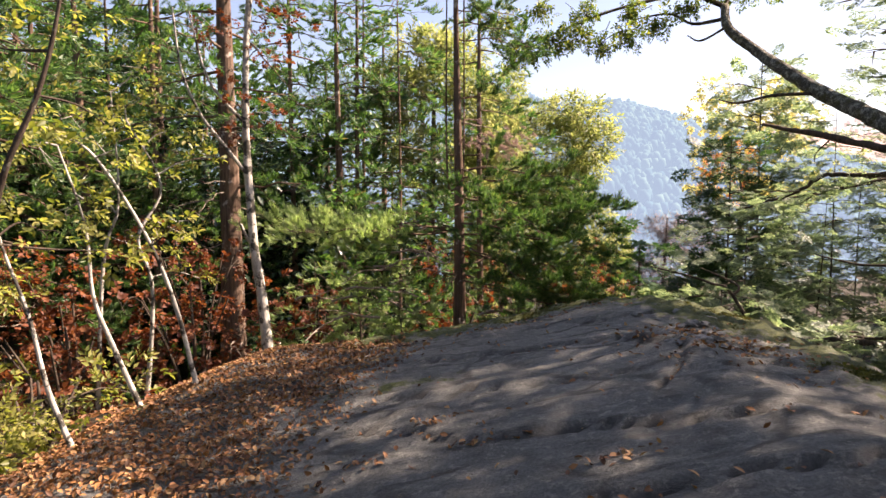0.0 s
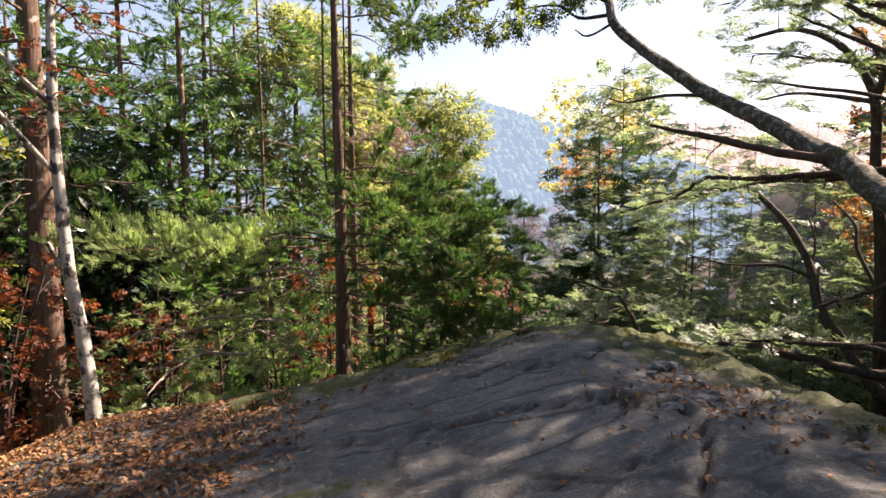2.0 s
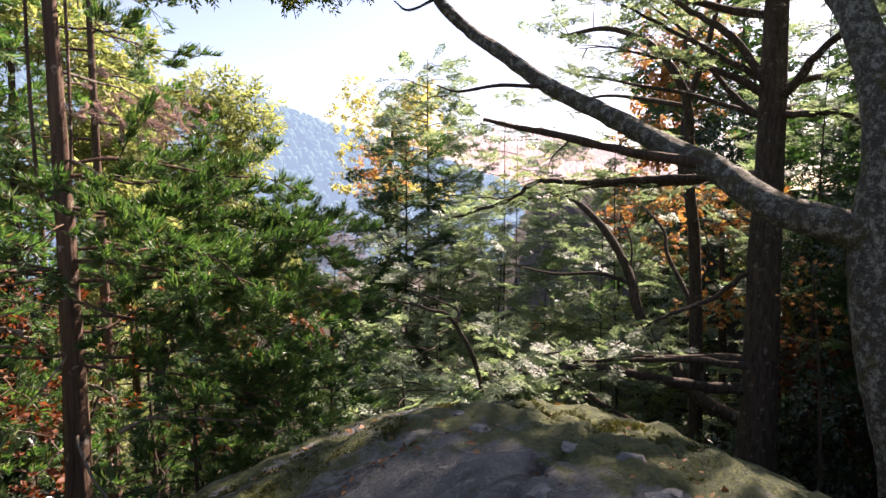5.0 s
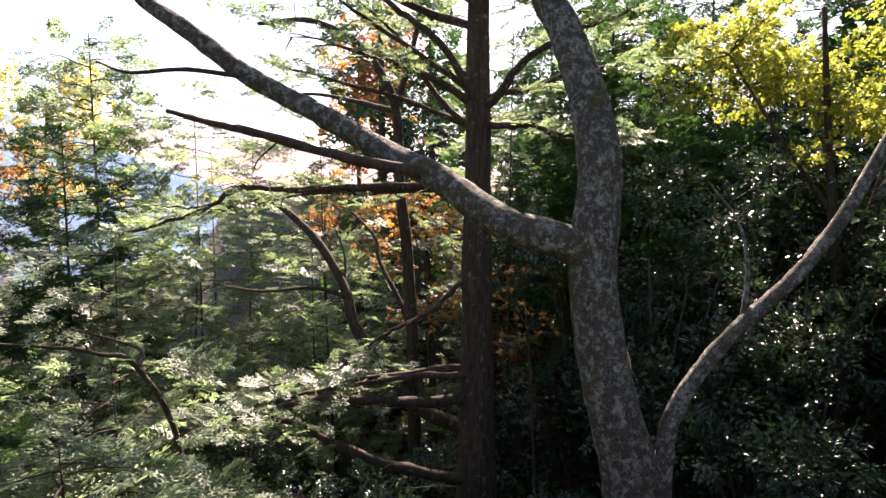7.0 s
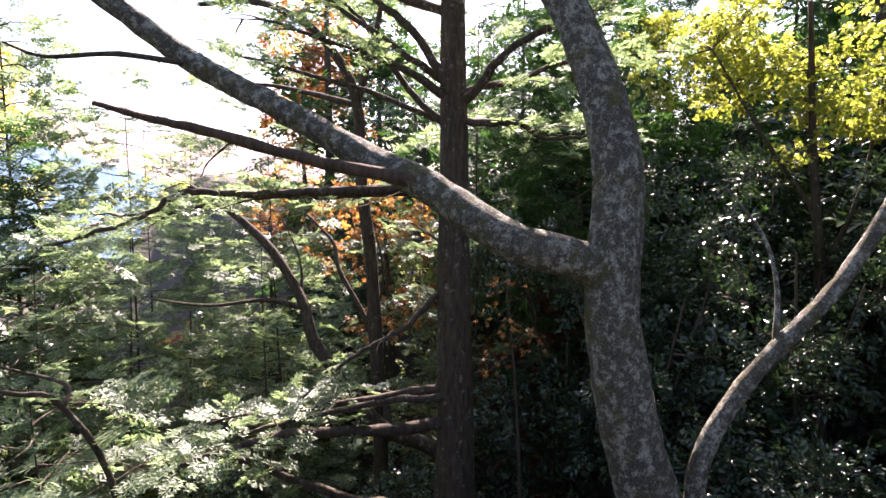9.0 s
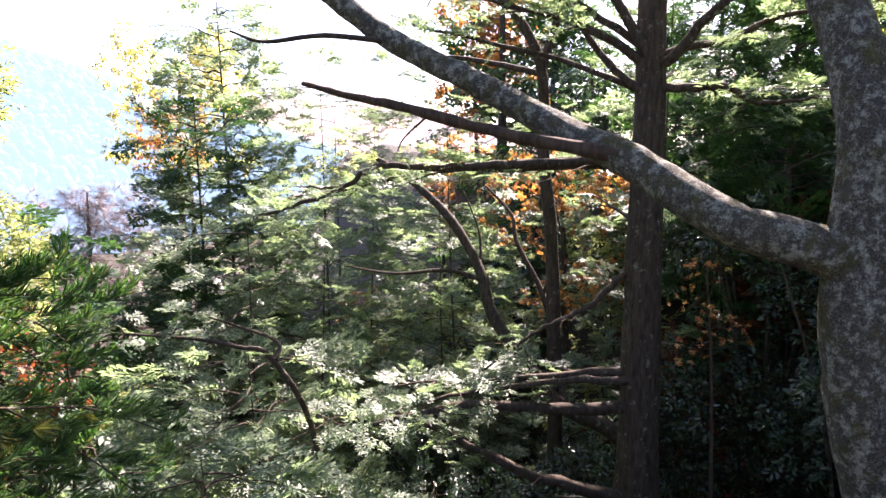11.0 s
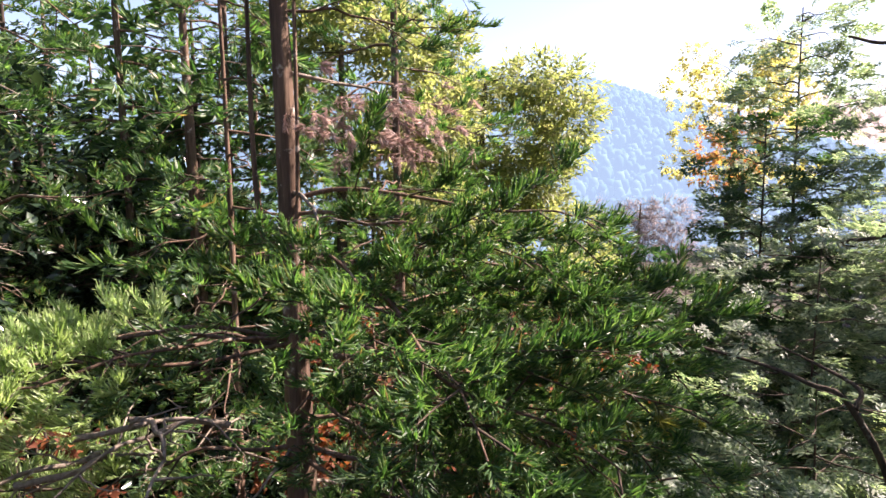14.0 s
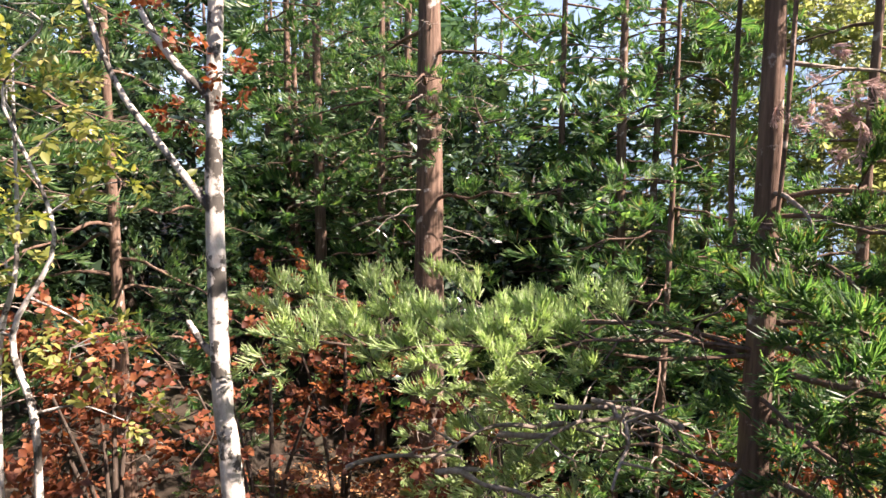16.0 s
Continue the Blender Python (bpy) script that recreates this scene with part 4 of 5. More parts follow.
def bent_poles():
    """Thin bent stems on the leafy bank, with lime-yellow leaves."""
    for stem, r, spots in (
            ([(-3.0, 4.85, -0.6), (-3.23, 4.89, -0.04), (-3.39, 4.94, 0.56), (-3.6, 4.98, 1.11), (-3.75, 5.0, 1.7)], 0.024, [((-3.9, 5.0, 1.9), 0.3), ((-3.5, 4.9, 1.5), 0.2)]),
            ([(-2.68, 5.47, -0.6), (-3.03, 5.51, 0.19), (-3.21, 5.55, 0.65), (-3.28, 5.6, 1.27), (-3.5, 5.6, 2.0)], 0.026, [((-3.3, 5.5, 1.5), 0.3), ((-3.6, 5.5, 2.0), 0.35)]),
            ([(-2.38, 5.88, -0.5), (-2.63, 5.94, 0.48), (-2.94, 6.0, 1.2), (-3.41, 6.05, 1.92), (-3.74, 6.07, 2.14), (-4.1, 6.1, 2.3)], 0.024, [((-2.75, 5.9, 1.15), 0.25), ((-3.2, 6.0, 2.0), 0.35), ((-3.7, 6.0, 2.3), 0.4), ((-2.5, 5.8, 1.3), 0.2)]),
            ([(-3.6, 4.2, -0.9), (-3.1, 4.1, 1.0), (-2.88, 4.03, 1.67), (-2.66, 4.07, 2.19), (-2.53, 4.11, 2.7), (-2.4, 4.1, 3.4)], 0.03, [((-2.9, 4.4, 2.2), 0.3), ((-2.45, 4.5, 2.05), 0.22), ((-3.0, 4.5, 1.3), 0.3), ((-2.7, 4.9, 1.1), 0.25), ((-3.2, 4.5, 2.6), 0.4), ((-2.7, 4.5, 2.9), 0.3)])):
        broadleaf("bent_sapling", "thin bent sapling with lime-yellow leaves on the bank", stem, r, 0.008, spots, FINE_LEAVES, LIME_LEAF, DARK_BARK if r == 0.03 else WHITE_BARK, 0.17, 42, category="sapling", group="saplings on the bank")
    for stem, spots in (
            ([(-4.2, 8.3, -2.0), (-4.0, 8.35, 0.2), (-4.15, 8.3, 1.0), (-3.9, 8.5, 1.7), (-4.3, 8.4, 2.6)], [((-4.0, 8.5, 1.9), 0.4), ((-3.7, 8.6, 2.5), 0.4), ((-4.2, 8.5, 2.9), 0.5), ((-3.6, 8.6, 1.0), 0.35), ((-3.4, 8.8, 2.1), 0.25), ((-3.5, 8.7, 0.4), 0.3), ((-4.4, 8.4, 1.0), 0.4)]),
            ([(-4.9, 8.4, -2.0), (-4.7, 8.4, 0.6), (-4.5, 8.5, 1.5), (-4.6, 8.6, 3.0)], [((-4.5, 8.5, 2.6), 0.5), ((-4.3, 8.6, 3.3), 0.5), ((-4.7, 8.5, 1.4), 0.4)])):
        broadleaf("bent_sapling", "thin crooked sapling with lime-yellow leaves below the brink", stem, 0.032, 0.01, spots, FINE_LEAVES, LIME_LEAF, WHITE_BARK, 0.2, 34, category="sapling", group="saplings on the bank")


young_cedar()
limb_tree()
dark_fir()
leaning_tree()
white_stem()
bent_poles()

# ---- the wood on the slope ----
conifer("cedar_tree", "old red-barked cedar with dead branches on its trunk", (-5.3, 15.2, -4.0), 16.0, 0.30, 4.2, 2.6, 26, CEDAR_FAR, CEDAR_LEAF, CEDAR_BARK, 0.42, 0.3, 0.8, 0.1, 0.3, flat=False, dead=34,
        extra=[(3.2, 330, 2.8, 0.1, 0.2), (1.7, 350, 2.4, 0.2, 0.1), (3.6, 200, 2.6, 0.0, 0.2), (2.6, 160, 2.6, 0.0, 0.2), (3.8, 300, 2.4, 0.0, 0.2)])
for x, y, z, top, reach, first, seed_label in ((-8.2, 17.5, -5, 14, 3.0, -1.5, "dark cedar in the deep shade of the slope"), (-9.5, 12.0, -4, 13, 3.0, -1.5, "broad dark cedar on the shaded slope"),
                                              (-5.0, 20.5, -6, 15, 3.4, -3.0, "cedar standing deep in the wood"), (-2.9, 21.0, -6, 14, 3.0, -3.0, "cedar with full boughs beyond the brink"), (-1.0, 13.9, -5, 7, 1.7, -2.0, "slender green cedar among taller ones"), (1.0, 16.6, -6, 10, 2.4, -2.5, "green cedar with dense boughs behind the brink"),
                                              (-12.5, 19.0, -6, 16, 3.5, -2.0, "tall cedar far back in the wood"), (-3.2, 25.0, -8, 13, 3.2, -3.0, "cedar far down the slope"), (-7.5, 9.0, -3, 12, 2.2, 2.5, "slim cedar in the shade")):
    conifer("cedar_tree", seed_label, (x, y, z), top, 0.06 if reach < 2 else 0.12, first, reach, 40, CEDAR_FAR, CEDAR_LEAF, CEDAR_BARK, 0.44, 0.26, 1.0, 0.05, 0.3, flat=False, dead=8, last=9.5, group="cedars on the slope")
# Left of x = 1 the needles have sunlight painted into their green.
for x, y, z, top, reach in ((-1.5, 10.7, -2.6, 0.05, 1.1), (-0.7, 10.1, -2.3, -0.1, 1.0), (-2.6, 12.2, -2.8, 0.3, 1.2), (1.3, 10.2, -2.5, 0.1, 1.1), (2.3, 10.9, -2.9, 0.9, 1.2), (3.2, 11.4, -3.4, 0.8, 1.2), (1.2, 12.6, -3.2, 1.2, 1.3)):
    conifer("young_cedar", "green young cedar growing below the brink", (x, y, z), top, 0.035, z + 0.5, reach, 20, CEDAR, CEDAR_SUNLIT if x < 1 else CEDAR_LEAF, TWIG_BARK, 0.28, 0.18, 0.45, 0.25, 0.3, 0.8, flat=False, group="young cedars below the brink")
conifer("fir_tree", "pointed dense conifer on the slope below", (11.3, 22.0, -10.0), 6.4, 0.09, -6.0, 3.3, 64, FIR, FIR_LEAF, DARK_BARK, 0.52, 0.26, 1.1, 0.3, 0.2, 0.72, flat=False)
for x, y, top, reach in ((18.6, 10.9, 8.2, 2.6), (22.5, 9.4, 9.5, 3.0), (15.4, 8.6, 6.4, 2.2), (24.0, 7.4, 10.5, 3.4), (24.5, 3.6, 11.0, 3.6)):
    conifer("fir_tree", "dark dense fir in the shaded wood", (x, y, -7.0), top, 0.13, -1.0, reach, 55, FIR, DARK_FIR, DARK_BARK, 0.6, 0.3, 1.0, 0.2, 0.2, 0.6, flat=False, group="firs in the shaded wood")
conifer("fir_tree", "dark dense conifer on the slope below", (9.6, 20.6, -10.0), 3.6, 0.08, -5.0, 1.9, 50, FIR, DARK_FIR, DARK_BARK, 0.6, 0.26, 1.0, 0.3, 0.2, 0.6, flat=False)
for x, y, z, top, reach, label in ((6.3, 13.5, -6.5, -0.4, 2.6, "young fir with level sprays in the hollow"), (8.3, 16.4, -7.5, 1.2, 2.6, "fir with pale level sprays"), (11.8, 18.5, -9, 4.5, 3.4, "fir with layered pale sprays"), (14.6, 16.2, -8, 3.8, 3.0, "spreading fir with layered sprays"),
                                   (4.6, 12.0, -5, -0.9, 1.9, "low fir with bright tips"), (15.5, 21.0, -10, 5.0, 3.6, "fir far down the slope"), (14.2, 10.6, -7, 7.0, 2.6, "fir with thin high sprays"), (13.4, 19.8, -9, 3.8, 3.0, "fir with layered pale sprays"), (16.6, 14.2, -8, 3.6, 2.8, "fir with pale level sprays"), (10.6, 17.6, -8, 1.6, 2.6, "fir with pale level sprays"), (13.0, 15.6, -8, 1.2, 2.4, "fir with pale level sprays")):
    conifer("fir_tree", label, (x, y, z), top, 0.045, z + 2.0, reach, 24, FIR, FIR_LEAF, DARK_BARK, 0.46, 0.32, 1.0, 0.12, 0.2, 0.5, lean=(0.03 * math.sin(x * 9), 0.03 * math.cos(y * 7)), group="firs on the slope")
broadleaf("crooked_tree", "crooked dark tree with thin crown in the hollow", [(11.9, 9.9, -6.5), (11.6, 10.1, -3.4), (11.47, 10.43, -2.74), (11.05, 11.28, -2.29), (10.88, 11.9, -1.57), (10.75, 12.54, -0.79), (10.84, 12.89, 0.01), (10.79, 13.52, 0.92), (10.75, 14.27, 1.53), (10.72, 14.92, 1.91), (10.6, 15.5, 2.2)], 0.17, 0.05,
          cloud(5, (10.4, 15.6, 2.1), (1.0, 0.8, 0.4), (0.4, 0.6), 8), LEAVES, OLIVE_LEAF, DARK_BARK, 0.24, 14,
          limbs=[([(10.8, 12.8, -0.15), (10.23, 13.22, 0.08), (9.53, 13.86, 0.05), (8.9, 14.52, 0.22)], 0.05, 0.015), ([(11.1, 11.2, -2.3), (11.64, 11.67, -1.51), (11.91, 12.15, -0.52), (11.97, 12.79, 0.43), (12.13, 13.03, 0.98), (12.04, 13.6, 1.55)], 0.075, 0.025),
                 ([(11.91, 12.15, -0.52), (12.2, 11.9, 0.3), (12.1, 12.0, 1.2)], 0.04, 0.012), ([(10.84, 12.89, 0.01), (11.1, 13.1, 0.7), (11.0, 13.4, 1.5)], 0.03, 0.01)])
broadleaf("crooked_tree", "bent dark stem with sparse fir-green sprays against the sky", [(11.5, 11.5, -6.0), (11.3, 11.6, 0.0), (11.17, 11.74, 2.07), (11.05, 11.73, 3.44), (10.87, 11.83, 4.05), (10.71, 12.2, 4.66), (10.57, 12.72, 5.08), (10.46, 13.53, 5.39), (10.22, 14.54, 5.39)], 0.13, 0.04,
          [((10.3, 13.6, 5.9), 0.5), ((9.8, 14.2, 5.6), 0.5), ((9.2, 14.0, 5.2), 0.4), ((10.69, 14.5, 4.1), 0.45), ((10.3, 13.9, 4.4), 0.4), ((11.4, 12.4, 5.4), 0.5)], FIR, FIR_LEAF, DARK_BARK, 0.34, 16, flat=0.1,
          limbs=[([(11.02, 11.75, 3.55), (10.96, 12.66, 3.8), (10.81, 13.61, 4.0), (10.69, 14.5, 3.98)], 0.06, 0.02), ([(11.05, 11.75, 3.6), (11.2, 11.5, 4.6), (11.3, 11.3, 5.6)], 0.08, 0.04)])
broadleaf("crooked_tree", "low hooked dead branch rising from the hollow", [(6.9, 12.6, -6.0), (6.7, 12.7, -2.0), (6.18, 12.91, -0.51), (5.84, 13.21, -0.29), (5.5, 13.57, -0.17), (4.77, 13.97, 0.0)], 0.05, 0.015,
          [((4.7, 14.1, 0.1), 0.3), ((5.4, 13.9, 0.1), 0.25)], FIR, FIR_LEAF, DARK_BARK, 0.3, 10, flat=0.1,
          limbs=[([(6.2, 12.9, -0.5), (6.38, 13.09, -0.33), (6.15, 13.55, -0.16), (5.91, 13.98, -0.03)], 0.035, 0.012)])
broadleaf("olive_tree", "broad sunlit yellow-green crown beyond the cedar", [(3.0, 25.5, -9.0), (3.2, 25.5, -3.0), (3.4, 25.5, 1.0), (3.6, 25.5, 5.0)], 0.25, 0.06,
          cloud(26, (3.9, 25.5, 3.6), (2.2, 1.4, 1.9), (0.9, 1.2), 11) + cloud(22, (4.4, 25.5, -0.6), (2.9, 1.5, 1.8), (0.9, 1.2), 12), LONG_LEAVES, OLIVE_LEAF, TWIG_BARK, 0.5, 38)
broadleaf("olive_tree", "sunlit yellow-green tree deeper in the wood", [(-0.5, 21.0, -8.0), (-0.4, 21.0, 0.0), (-0.3, 21.0, 5.0)], 0.2, 0.06,
          cloud(22, (0.3, 21.5, 3.0), (2.3, 1.0, 4.0), (0.8, 1.1), 13), LONG_LEAVES, OLIVE_LEAF, TWIG_BARK, 0.5, 55)
broadleaf("maple_tree", "orange-red maple on the slope beyond the firs", [(15.2, 13.2, -8.0), (15.1, 13.3, -2.0), (15.0, 13.4, 1.0)], 0.13, 0.05,
          cloud(16, (14.9, 13.6, 0.3), (1.6, 1.8, 1.5), (0.5, 0.9), 14), MAPLE, ORANGE_LEAF, DARK_BARK, 0.2, 26)
broadleaf("maple_tree", "orange maple high on the valley side", [(15.6, 31.5, -12.0), (15.4, 31.5, 0.0), (15.2, 31.5, 3.0)], 0.15, 0.04,
          cloud(8, (15.0, 31.5, 3.2), (1.6, 1.2, 1.6), (0.5, 0.9), 15), MAPLE, ORANGE_LEAF, DARK_BARK, 0.4, 9)
broadleaf("yellow_tree", "pale yellow tree against the bright sky", [(21.0, 43.0, -14.0), (21.0, 43.0, 0.0), (21.5, 43.0, 8.0)], 0.3, 0.06,
          cloud(26, (21.5, 43.0, 5.5), (3.4, 2.5, 4.0), (0.9, 1.4), 16), MAPLE, PALE_YELLOW, TWIG_BARK, 0.5, 10)
broadleaf("bare_tree", "pale leafless tree in the valley", [(19.5, 54.0, -16.0), (19.6, 54.0, -6.0), (19.8, 54.0, 0.0)], 0.25, 0.06,
          cloud(34, (19.8, 54.0, -4.0), (3.8, 2.0, 4.8), (1.0, 1.6), 17), TWIGS, PALE_TWIGS, TWIG_BARK, 0.9, 14)
broadleaf("maple_tree", "yellow maple glowing above the dark shrubs", [(13.5, 4.0, -3.5), (13.4, 4.2, 0.5), (13.3, 4.4, 2.5), (13.0, 4.6, 5.0)], 0.11, 0.04,
          cloud(20, (13.6, 4.8, 4.3), (1.4, 2.6, 0.9), (0.45, 0.75), 18) + cloud(6, (13.6, 3.6, 3.0), (0.8, 1.2, 0.6), (0.4, 0.6), 19), MAPLE, YELLOW_LEAF, DARK_BARK, 0.19, 85,
          limbs=[([(13.4, 4.2, 0.6), (13.5, 3.7, 2.0), (13.7, 3.3, 4.4)], 0.05, 0.015), ([(13.4, 4.3, 1.6), (13.2, 5.2, 3.0), (13.0, 6.0, 4.4)], 0.045, 0.015)])
broadleaf("maple_sapling", "small maple with sparse golden leaves beside the fir", [(9.6, 8.2, -4.2), (9.5, 8.3, -1.0), (9.3, 8.4, 0.8)], 0.03, 0.01,
          [((9.3, 8.4, 0.7), 0.3), ((9.2, 8.5, 0.3), 0.3), ((9.4, 8.2, 0.0), 0.35), ((9.1, 8.5, -0.3), 0.25)], MAPLE, ORANGE_LEAF, DARK_BARK, 0.09, 60, category="sapling")


def shrub(name, label, base, height, spread, n, kinds, leaf, size, density, seed, group=""):
    x, y, z = base
    g = np.random.default_rng(seed)
    limbs = []
    for i in range(4):
        a = g.uniform(0, 6.28)
        limbs.append(([(x, y, z), (x + 0.3 * spread * math.cos(a), y + 0.3 * spread * math.sin(a), z + 0.5 * height), (x + 0.75 * spread * math.cos(a), y + 0.75 * spread * math.sin(a), z + 0.85 * height)], 0.035, 0.012))
    broadleaf(name, label, [(x, y, z), (x + 0.1, y, z + 0.5 * height), (x, y + 0.1, z + 0.9 * height)], 0.05, 0.015, cloud(n, (x, y, z + 0.6 * height), (spread, spread, 0.42 * height), (0.45, 0.8), seed),
              kinds, leaf, DARK_BARK, size, density, limbs, category="shrub", group=group)


for i, (x, y, z, h, s, n) in enumerate(((11.0, 6.8, -4.5, 6.0, 1.4, 20), (12.2, 4.6, -4.5, 6.2, 1.5, 20), (11.0, 2.2, -3.5, 5.5, 1.6, 20), (13.2, 8.4, -5.0, 7.5, 1.6, 22), (9.8, 5.2, -4.0, 3.2, 1.2, 12), (15.5, 6.0, -5.0, 8.0, 2.0, 20), (14.5, 1.5, -4.5, 8.0, 2.0, 20),
                                        (5.2, 10.4, -4.8, 2.2, 1.3, 12), (7.0, 11.8, -5.6, 2.6, 1.4, 12), (9.2, 12.6, -6.0, 2.8, 1.5, 12), (4.0, 13.4, -5.6, 2.8, 1.4, 10), (11.5, 10.8, -6.2, 3.2, 1.5, 12), (6.6, 9.0, -4.8, 2.0, 1.2, 10), (8.0, 8.2, -4.6, 1.7, 1.0, 8))):
    shrub("evergreen_shrub", "dark glossy evergreen shrub on the shaded slope" if i < 7 else "glossy evergreen shrub in the hollow below the rock", (x, y, z), h, s, n, LEAVES, GLOSSY_LEAF, 0.27, 75, 100 + i, "evergreen shrubs")
for i, (x, y, z, h, s, n) in enumerate(((-5.2, 12.8, -3.4, 4.4, 1.0, 10), (-4.6, 10.9, -2.8, 3.0, 1.0, 10), (-6.2, 10.0, -3.0, 3.4, 1.0, 9), (-2.6, 12.6, -3.0, 3.0, 0.9, 8), (-5.2, 8.2, -2.4, 2.4, 0.9, 8), (0.2, 14.5, -4.0, 4.2, 1.2, 8), (2.6, 16.0, -5.0, 5.0, 1.6, 9))):
    shrub("rusty_shrub", "shrub with rusty red-brown autumn leaves", (x, y, z), h, s, n, MAPLE, RUST_LEAF, 0.22, 17, 200 + i, "rusty shrubs")
for i, (x, y, z, h, s, n) in enumerate(((-4.6, 4.2, -1.8, 1.6, 0.8, 8), (-4.4, 6.4, -1.9, 1.6, 0.8, 7), (-6.5, 7.2, -2.4, 4.0, 1.0, 10))):
    shrub("yellow_shrub", "shrub with yellow-green autumn leaves below the bank", (x, y, z), h, s, n, LEAVES, LIME_LEAF, 0.2, 60, 300 + i, "yellow shrubs")


for i, (x, y, h, s) in enumerate(((14.5, 10.2, 3.0, 1.4), (16.0, 12.4, 3.4, 1.5), (17.8, 11.0, 3.6, 1.5), (15.2, 8.4, 3.0, 1.4), (13.2, 9.6, 2.2, 1.2), (18.5, 14.0, 3.6, 1.6), (16.8, 9.2, 3.4, 1.4))):
    shrub("thicket_shrub", "tangled olive and brown shrub on the slope", (x, y, valley(x, y) - 0.2), h, s, 11, LEAVES if i % 3 else MAPLE, OLIVE_LEAF if i % 3 else RUST_LEAF, 0.26, 26, 400 + i, "thicket shrubs")


def fallen_sticks():
    """Bare grey sticks lying among the growth below the brink."""
    for i, (x, y, z, a, ln) in enumerate(((-1.9, 10.3, -0.2, 20, 1.5), (-1.0, 9.6, -0.35, 160, 1.3), (-1.6, 9.9, 0.05, -15, 1.2), (-0.8, 10.6, 0.3, 200, 1.1), (0.6, 10.1, -0.4, 15, 1.4), (-2.4, 9.8, -0.1, 60, 1.1), (-0.86, 10.04, 0.65, 10, 1.0), (-0.62, 10.26, 0.67, -25, 0.9), (-0.08, 10.47, 0.53, 165, 1.0), (-1.14, 9.92, 0.43, 20, 0.9))):
        w = Wood()
        p = limb_path((0, 0, 0), radians(a), ln, 0.15, 0.3, 0.5)
        w.tube(curve_through(p, 3), 0.022, 0.008, 6, 0.12)
        for k in range(4):
            w.tube(limb_path(p[2 + k % 4], radians(a) + RNG.normal(0, 0.9), ln * 0.4, RNG.normal(0, 0.4), 0.2, 0.6), 0.01, 0.003, 5)
        ob = w.part("dead_branch", DEAD_WOOD, None)
        ob.location = (x, y, z)
        tagged(ob, "bare bleached dead branch caught in the growth", "branch", "dead branches")


fallen_sticks()


# ---- the wood further off ----
def far_tree(name, label, height, reach, leaf, bark, kinds, size, count, seed_step):
    return conifer(name, label, (0, 0, 0), height, 0.2, 0.8, reach, count, kinds, leaf, bark, size, 0.75, 1.3, 0.1, 0.25, 0.65, flat=False, joined=True, group="trees of the far wood")


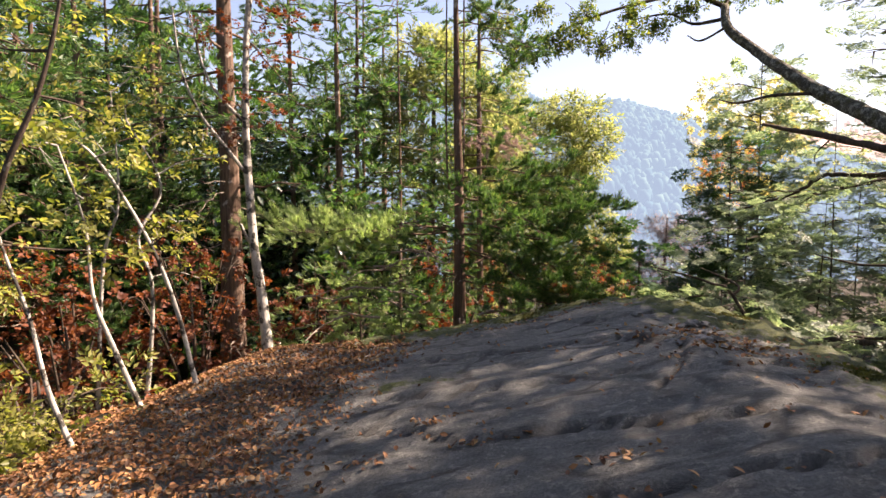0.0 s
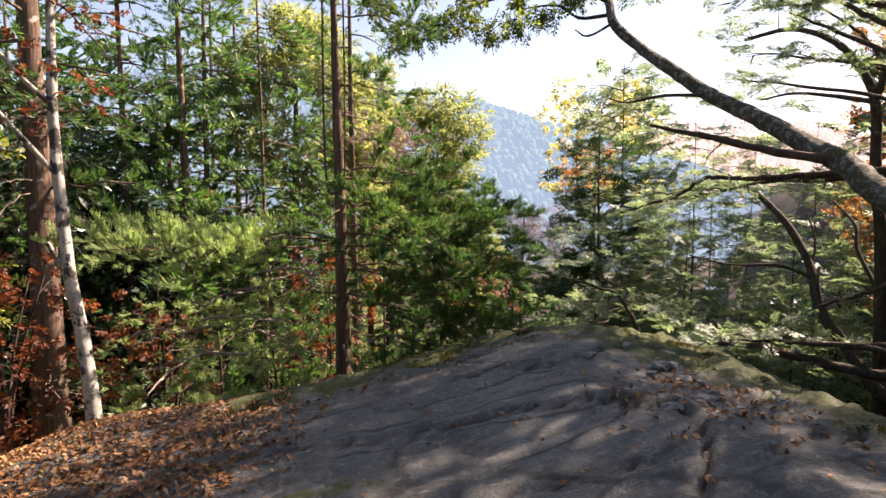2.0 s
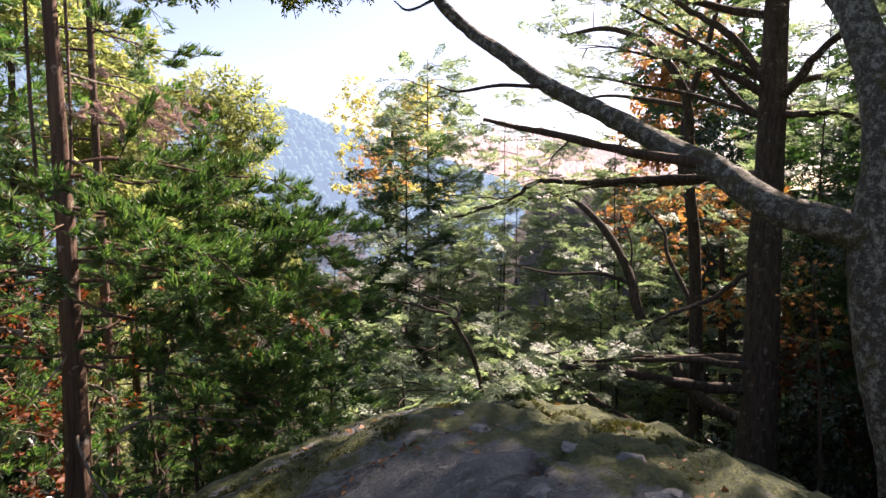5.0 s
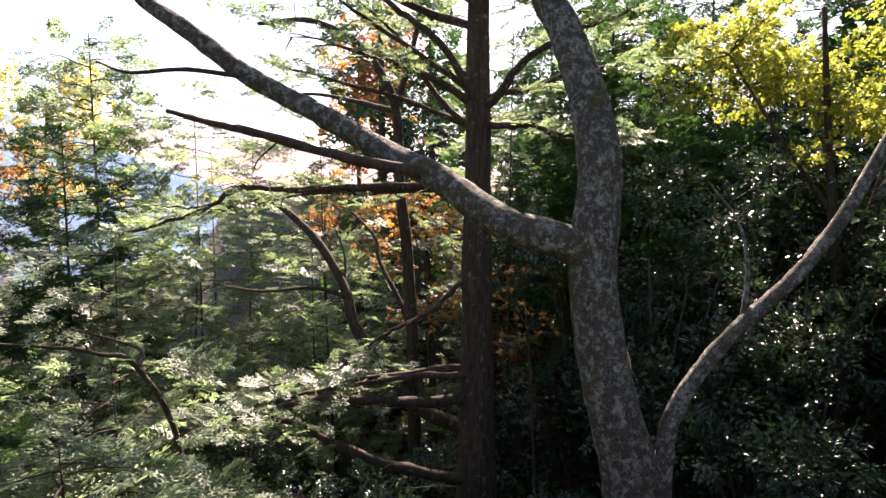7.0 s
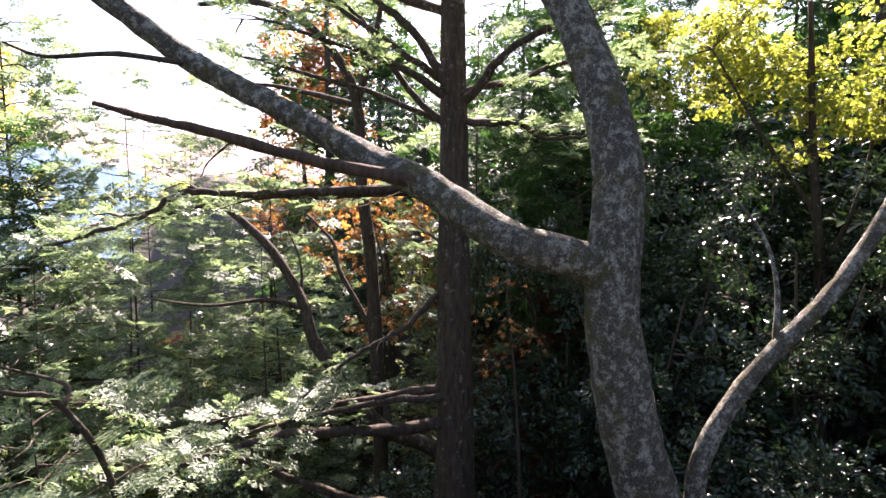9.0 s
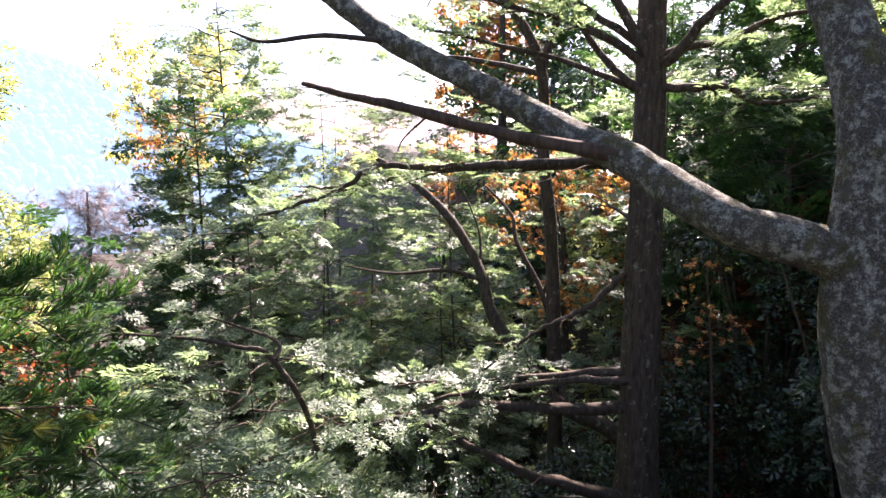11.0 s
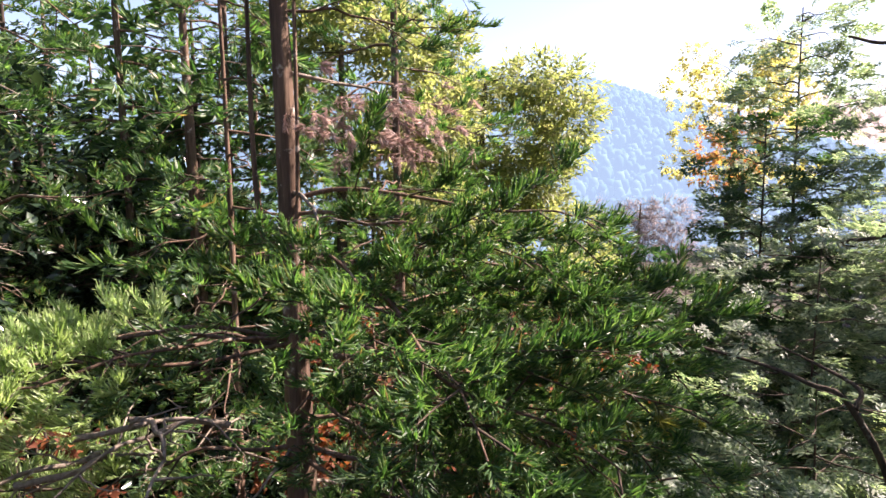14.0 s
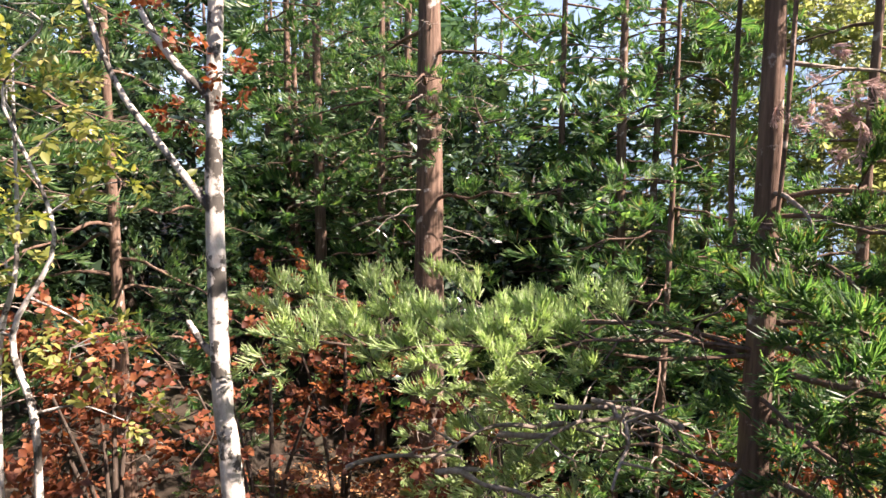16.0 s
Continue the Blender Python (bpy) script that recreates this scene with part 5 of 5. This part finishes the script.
def far_wood():
    """Repeated trees that close the wood on both sides and behind, and line the slope ahead."""
    kinds = [far_tree("cedar_tree", "tall dark cedar in the depth of the wood", 15, 2.6, CEDAR_LEAF, CEDAR_BARK, CEDAR_FAR, 1.1, 30, 1),
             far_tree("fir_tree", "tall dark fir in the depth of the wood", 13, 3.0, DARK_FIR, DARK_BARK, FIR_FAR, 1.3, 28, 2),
             broadleaf("evergreen_tree", "round-headed dark evergreen in the depth of the wood", [(0, 0, 0), (0.2, 0, 4), (0, 0.2, 9)], 0.16, 0.05, cloud(30, (0, 0, 6), (2.4, 2.4, 4.6), (0.9, 1.4), 70), LEAVES, GLOSSY_LEAF, DARK_BARK, 0.75, 6, group="trees of the far wood"),
             broadleaf("autumn_tree", "tree with thin golden brown autumn crown", [(0, 0, 0), (0.2, 0, 4), (0, 0.2, 8)], 0.14, 0.05, cloud(20, (0, 0, 6), (2.0, 2.0, 3.6), (0.7, 1.1), 71), MAPLE, ORANGE_LEAF, TWIG_BARK, 0.6, 7, group="trees of the far wood"),
             broadleaf("olive_tree", "sunlit yellow-green tree of the far wood", [(0, 0, 0), (0.2, 0, 4), (0, 0.2, 8)], 0.14, 0.05, cloud(24, (0, 0, 5.5), (2.2, 2.2, 4.0), (0.8, 1.2), 72), LONG_LEAVES, OLIVE_LEAF, TWIG_BARK, 0.8, 9, group="trees of the far wood")]
    g = np.random.default_rng(44)
    spots = []
    # Trees behind the start are unseen, added to close the wood and darken it.
    for x0, x1, y0, y1, n, choice, lift in ((-26, -8.5, 14, 34, 30, (0, 0, 1, 0, 2), 0.0), (-22, -11, -4, 14, 11, (0, 1, 2), 0.0), (15, 28, -10, 2, 26, (1, 2, 0, 2, 1), 0.5), (16, 30, 2, 9, 16, (2, 1, 2), 1.0), (-8, 3, 26, 40, 14, (0, 0, 1, 4), -2.0), (19, 32, 9, 20, 14, (1, 2, 1), 1.0),
                                            (17, 30, 16, 27, 13, (4, 1, 4, 3), 0.0), (-12, 14, -18, -9, 9, (0, 1, 2), 0.0), (8, 14, -9, -1, 6, (2, 1), 0.0), (0, 40, 34, 66, 34, (4, 3, 1, 4), -9.5), (7, 22, 29, 46, 20, (4, 1, 4), -8.5), (12, 26, 23, 34, 9, (4, 1, 4, 4), -8.0), (17, 31, 20, 30, 20, (4, 3, 4, 2, 4), -5.01), (15.5, 22, 20.5, 27, 10, (4, 4, 1), -5.01), (-11, -1, 18, 29, 13, (1, 0, 2), 0.0)):
        made = 0
        for tries in range(n * 12):
            x, y = g.uniform(x0, x1), g.uniform(y0, y1)
            if made < n and all((x - a) ** 2 + (y - b) ** 2 > 5 for a, b in spots):
                spots.append((x, y))
                k = kinds[choice[made % len(choice)]]
                top = valley(x, y)
                if lift < -5:
                    top = min(top, lift)
                q = copy_thing(k, pose(x, y, top - 0.3, 0, 0, g.uniform(0, 360)) @ Matrix.Scale(g.uniform(0.45, 0.6) if lift == 1.0 else g.uniform(0.85, 1.1), 4))
                made += 1
    for k, (x, y) in zip(kinds, ((-15, 22), (20, 2), (22, -4), (33, 40), (26, 46))):
        k.location = (x, y, min(valley(x, y) - 0.3, 0 if x < 30 and y < 30 else -12))


far_wood()


def loose_stones():
    """Broken slabs and stones on the mossy brink."""
    g = np.random.default_rng(8)
    for i in range(16):
        x, y = g.uniform(1.8, 3.3), g.uniform(4.2, 7.2)
        if brink(x, y) > 0.1 or brink(x, y) < -1.3:
            continue
        b = bmesh.new()
        bmesh.ops.create_icosphere(b, subdivisions=2, radius=1.0)
        size = g.uniform(0.03, 0.075)
        for q in b.verts:
            k = 1 + 0.6 * noise.noise(q.co * 1.8 + Vector((i * 7.0, 0, 0)))
            q.co = Vector((q.co.x * size * 1.3 * k, q.co.y * size * k, max(-0.3, q.co.z) * size * 0.6 * k))
        me = bpy.data.meshes.new("loose_stone")
        b.to_mesh(me)
        b.free()
        me.materials.append(STONE)
        ob = new("loose_stone", me)
        ob.matrix_basis = pose(x, y, rock_height(x, y)[0] + 0.015, g.uniform(-10, 10), g.uniform(-10, 10), g.uniform(0, 360))
        tagged(ob, "flat broken grey stone lying on the mossy rock", "stone", "loose stones")


loose_stones()
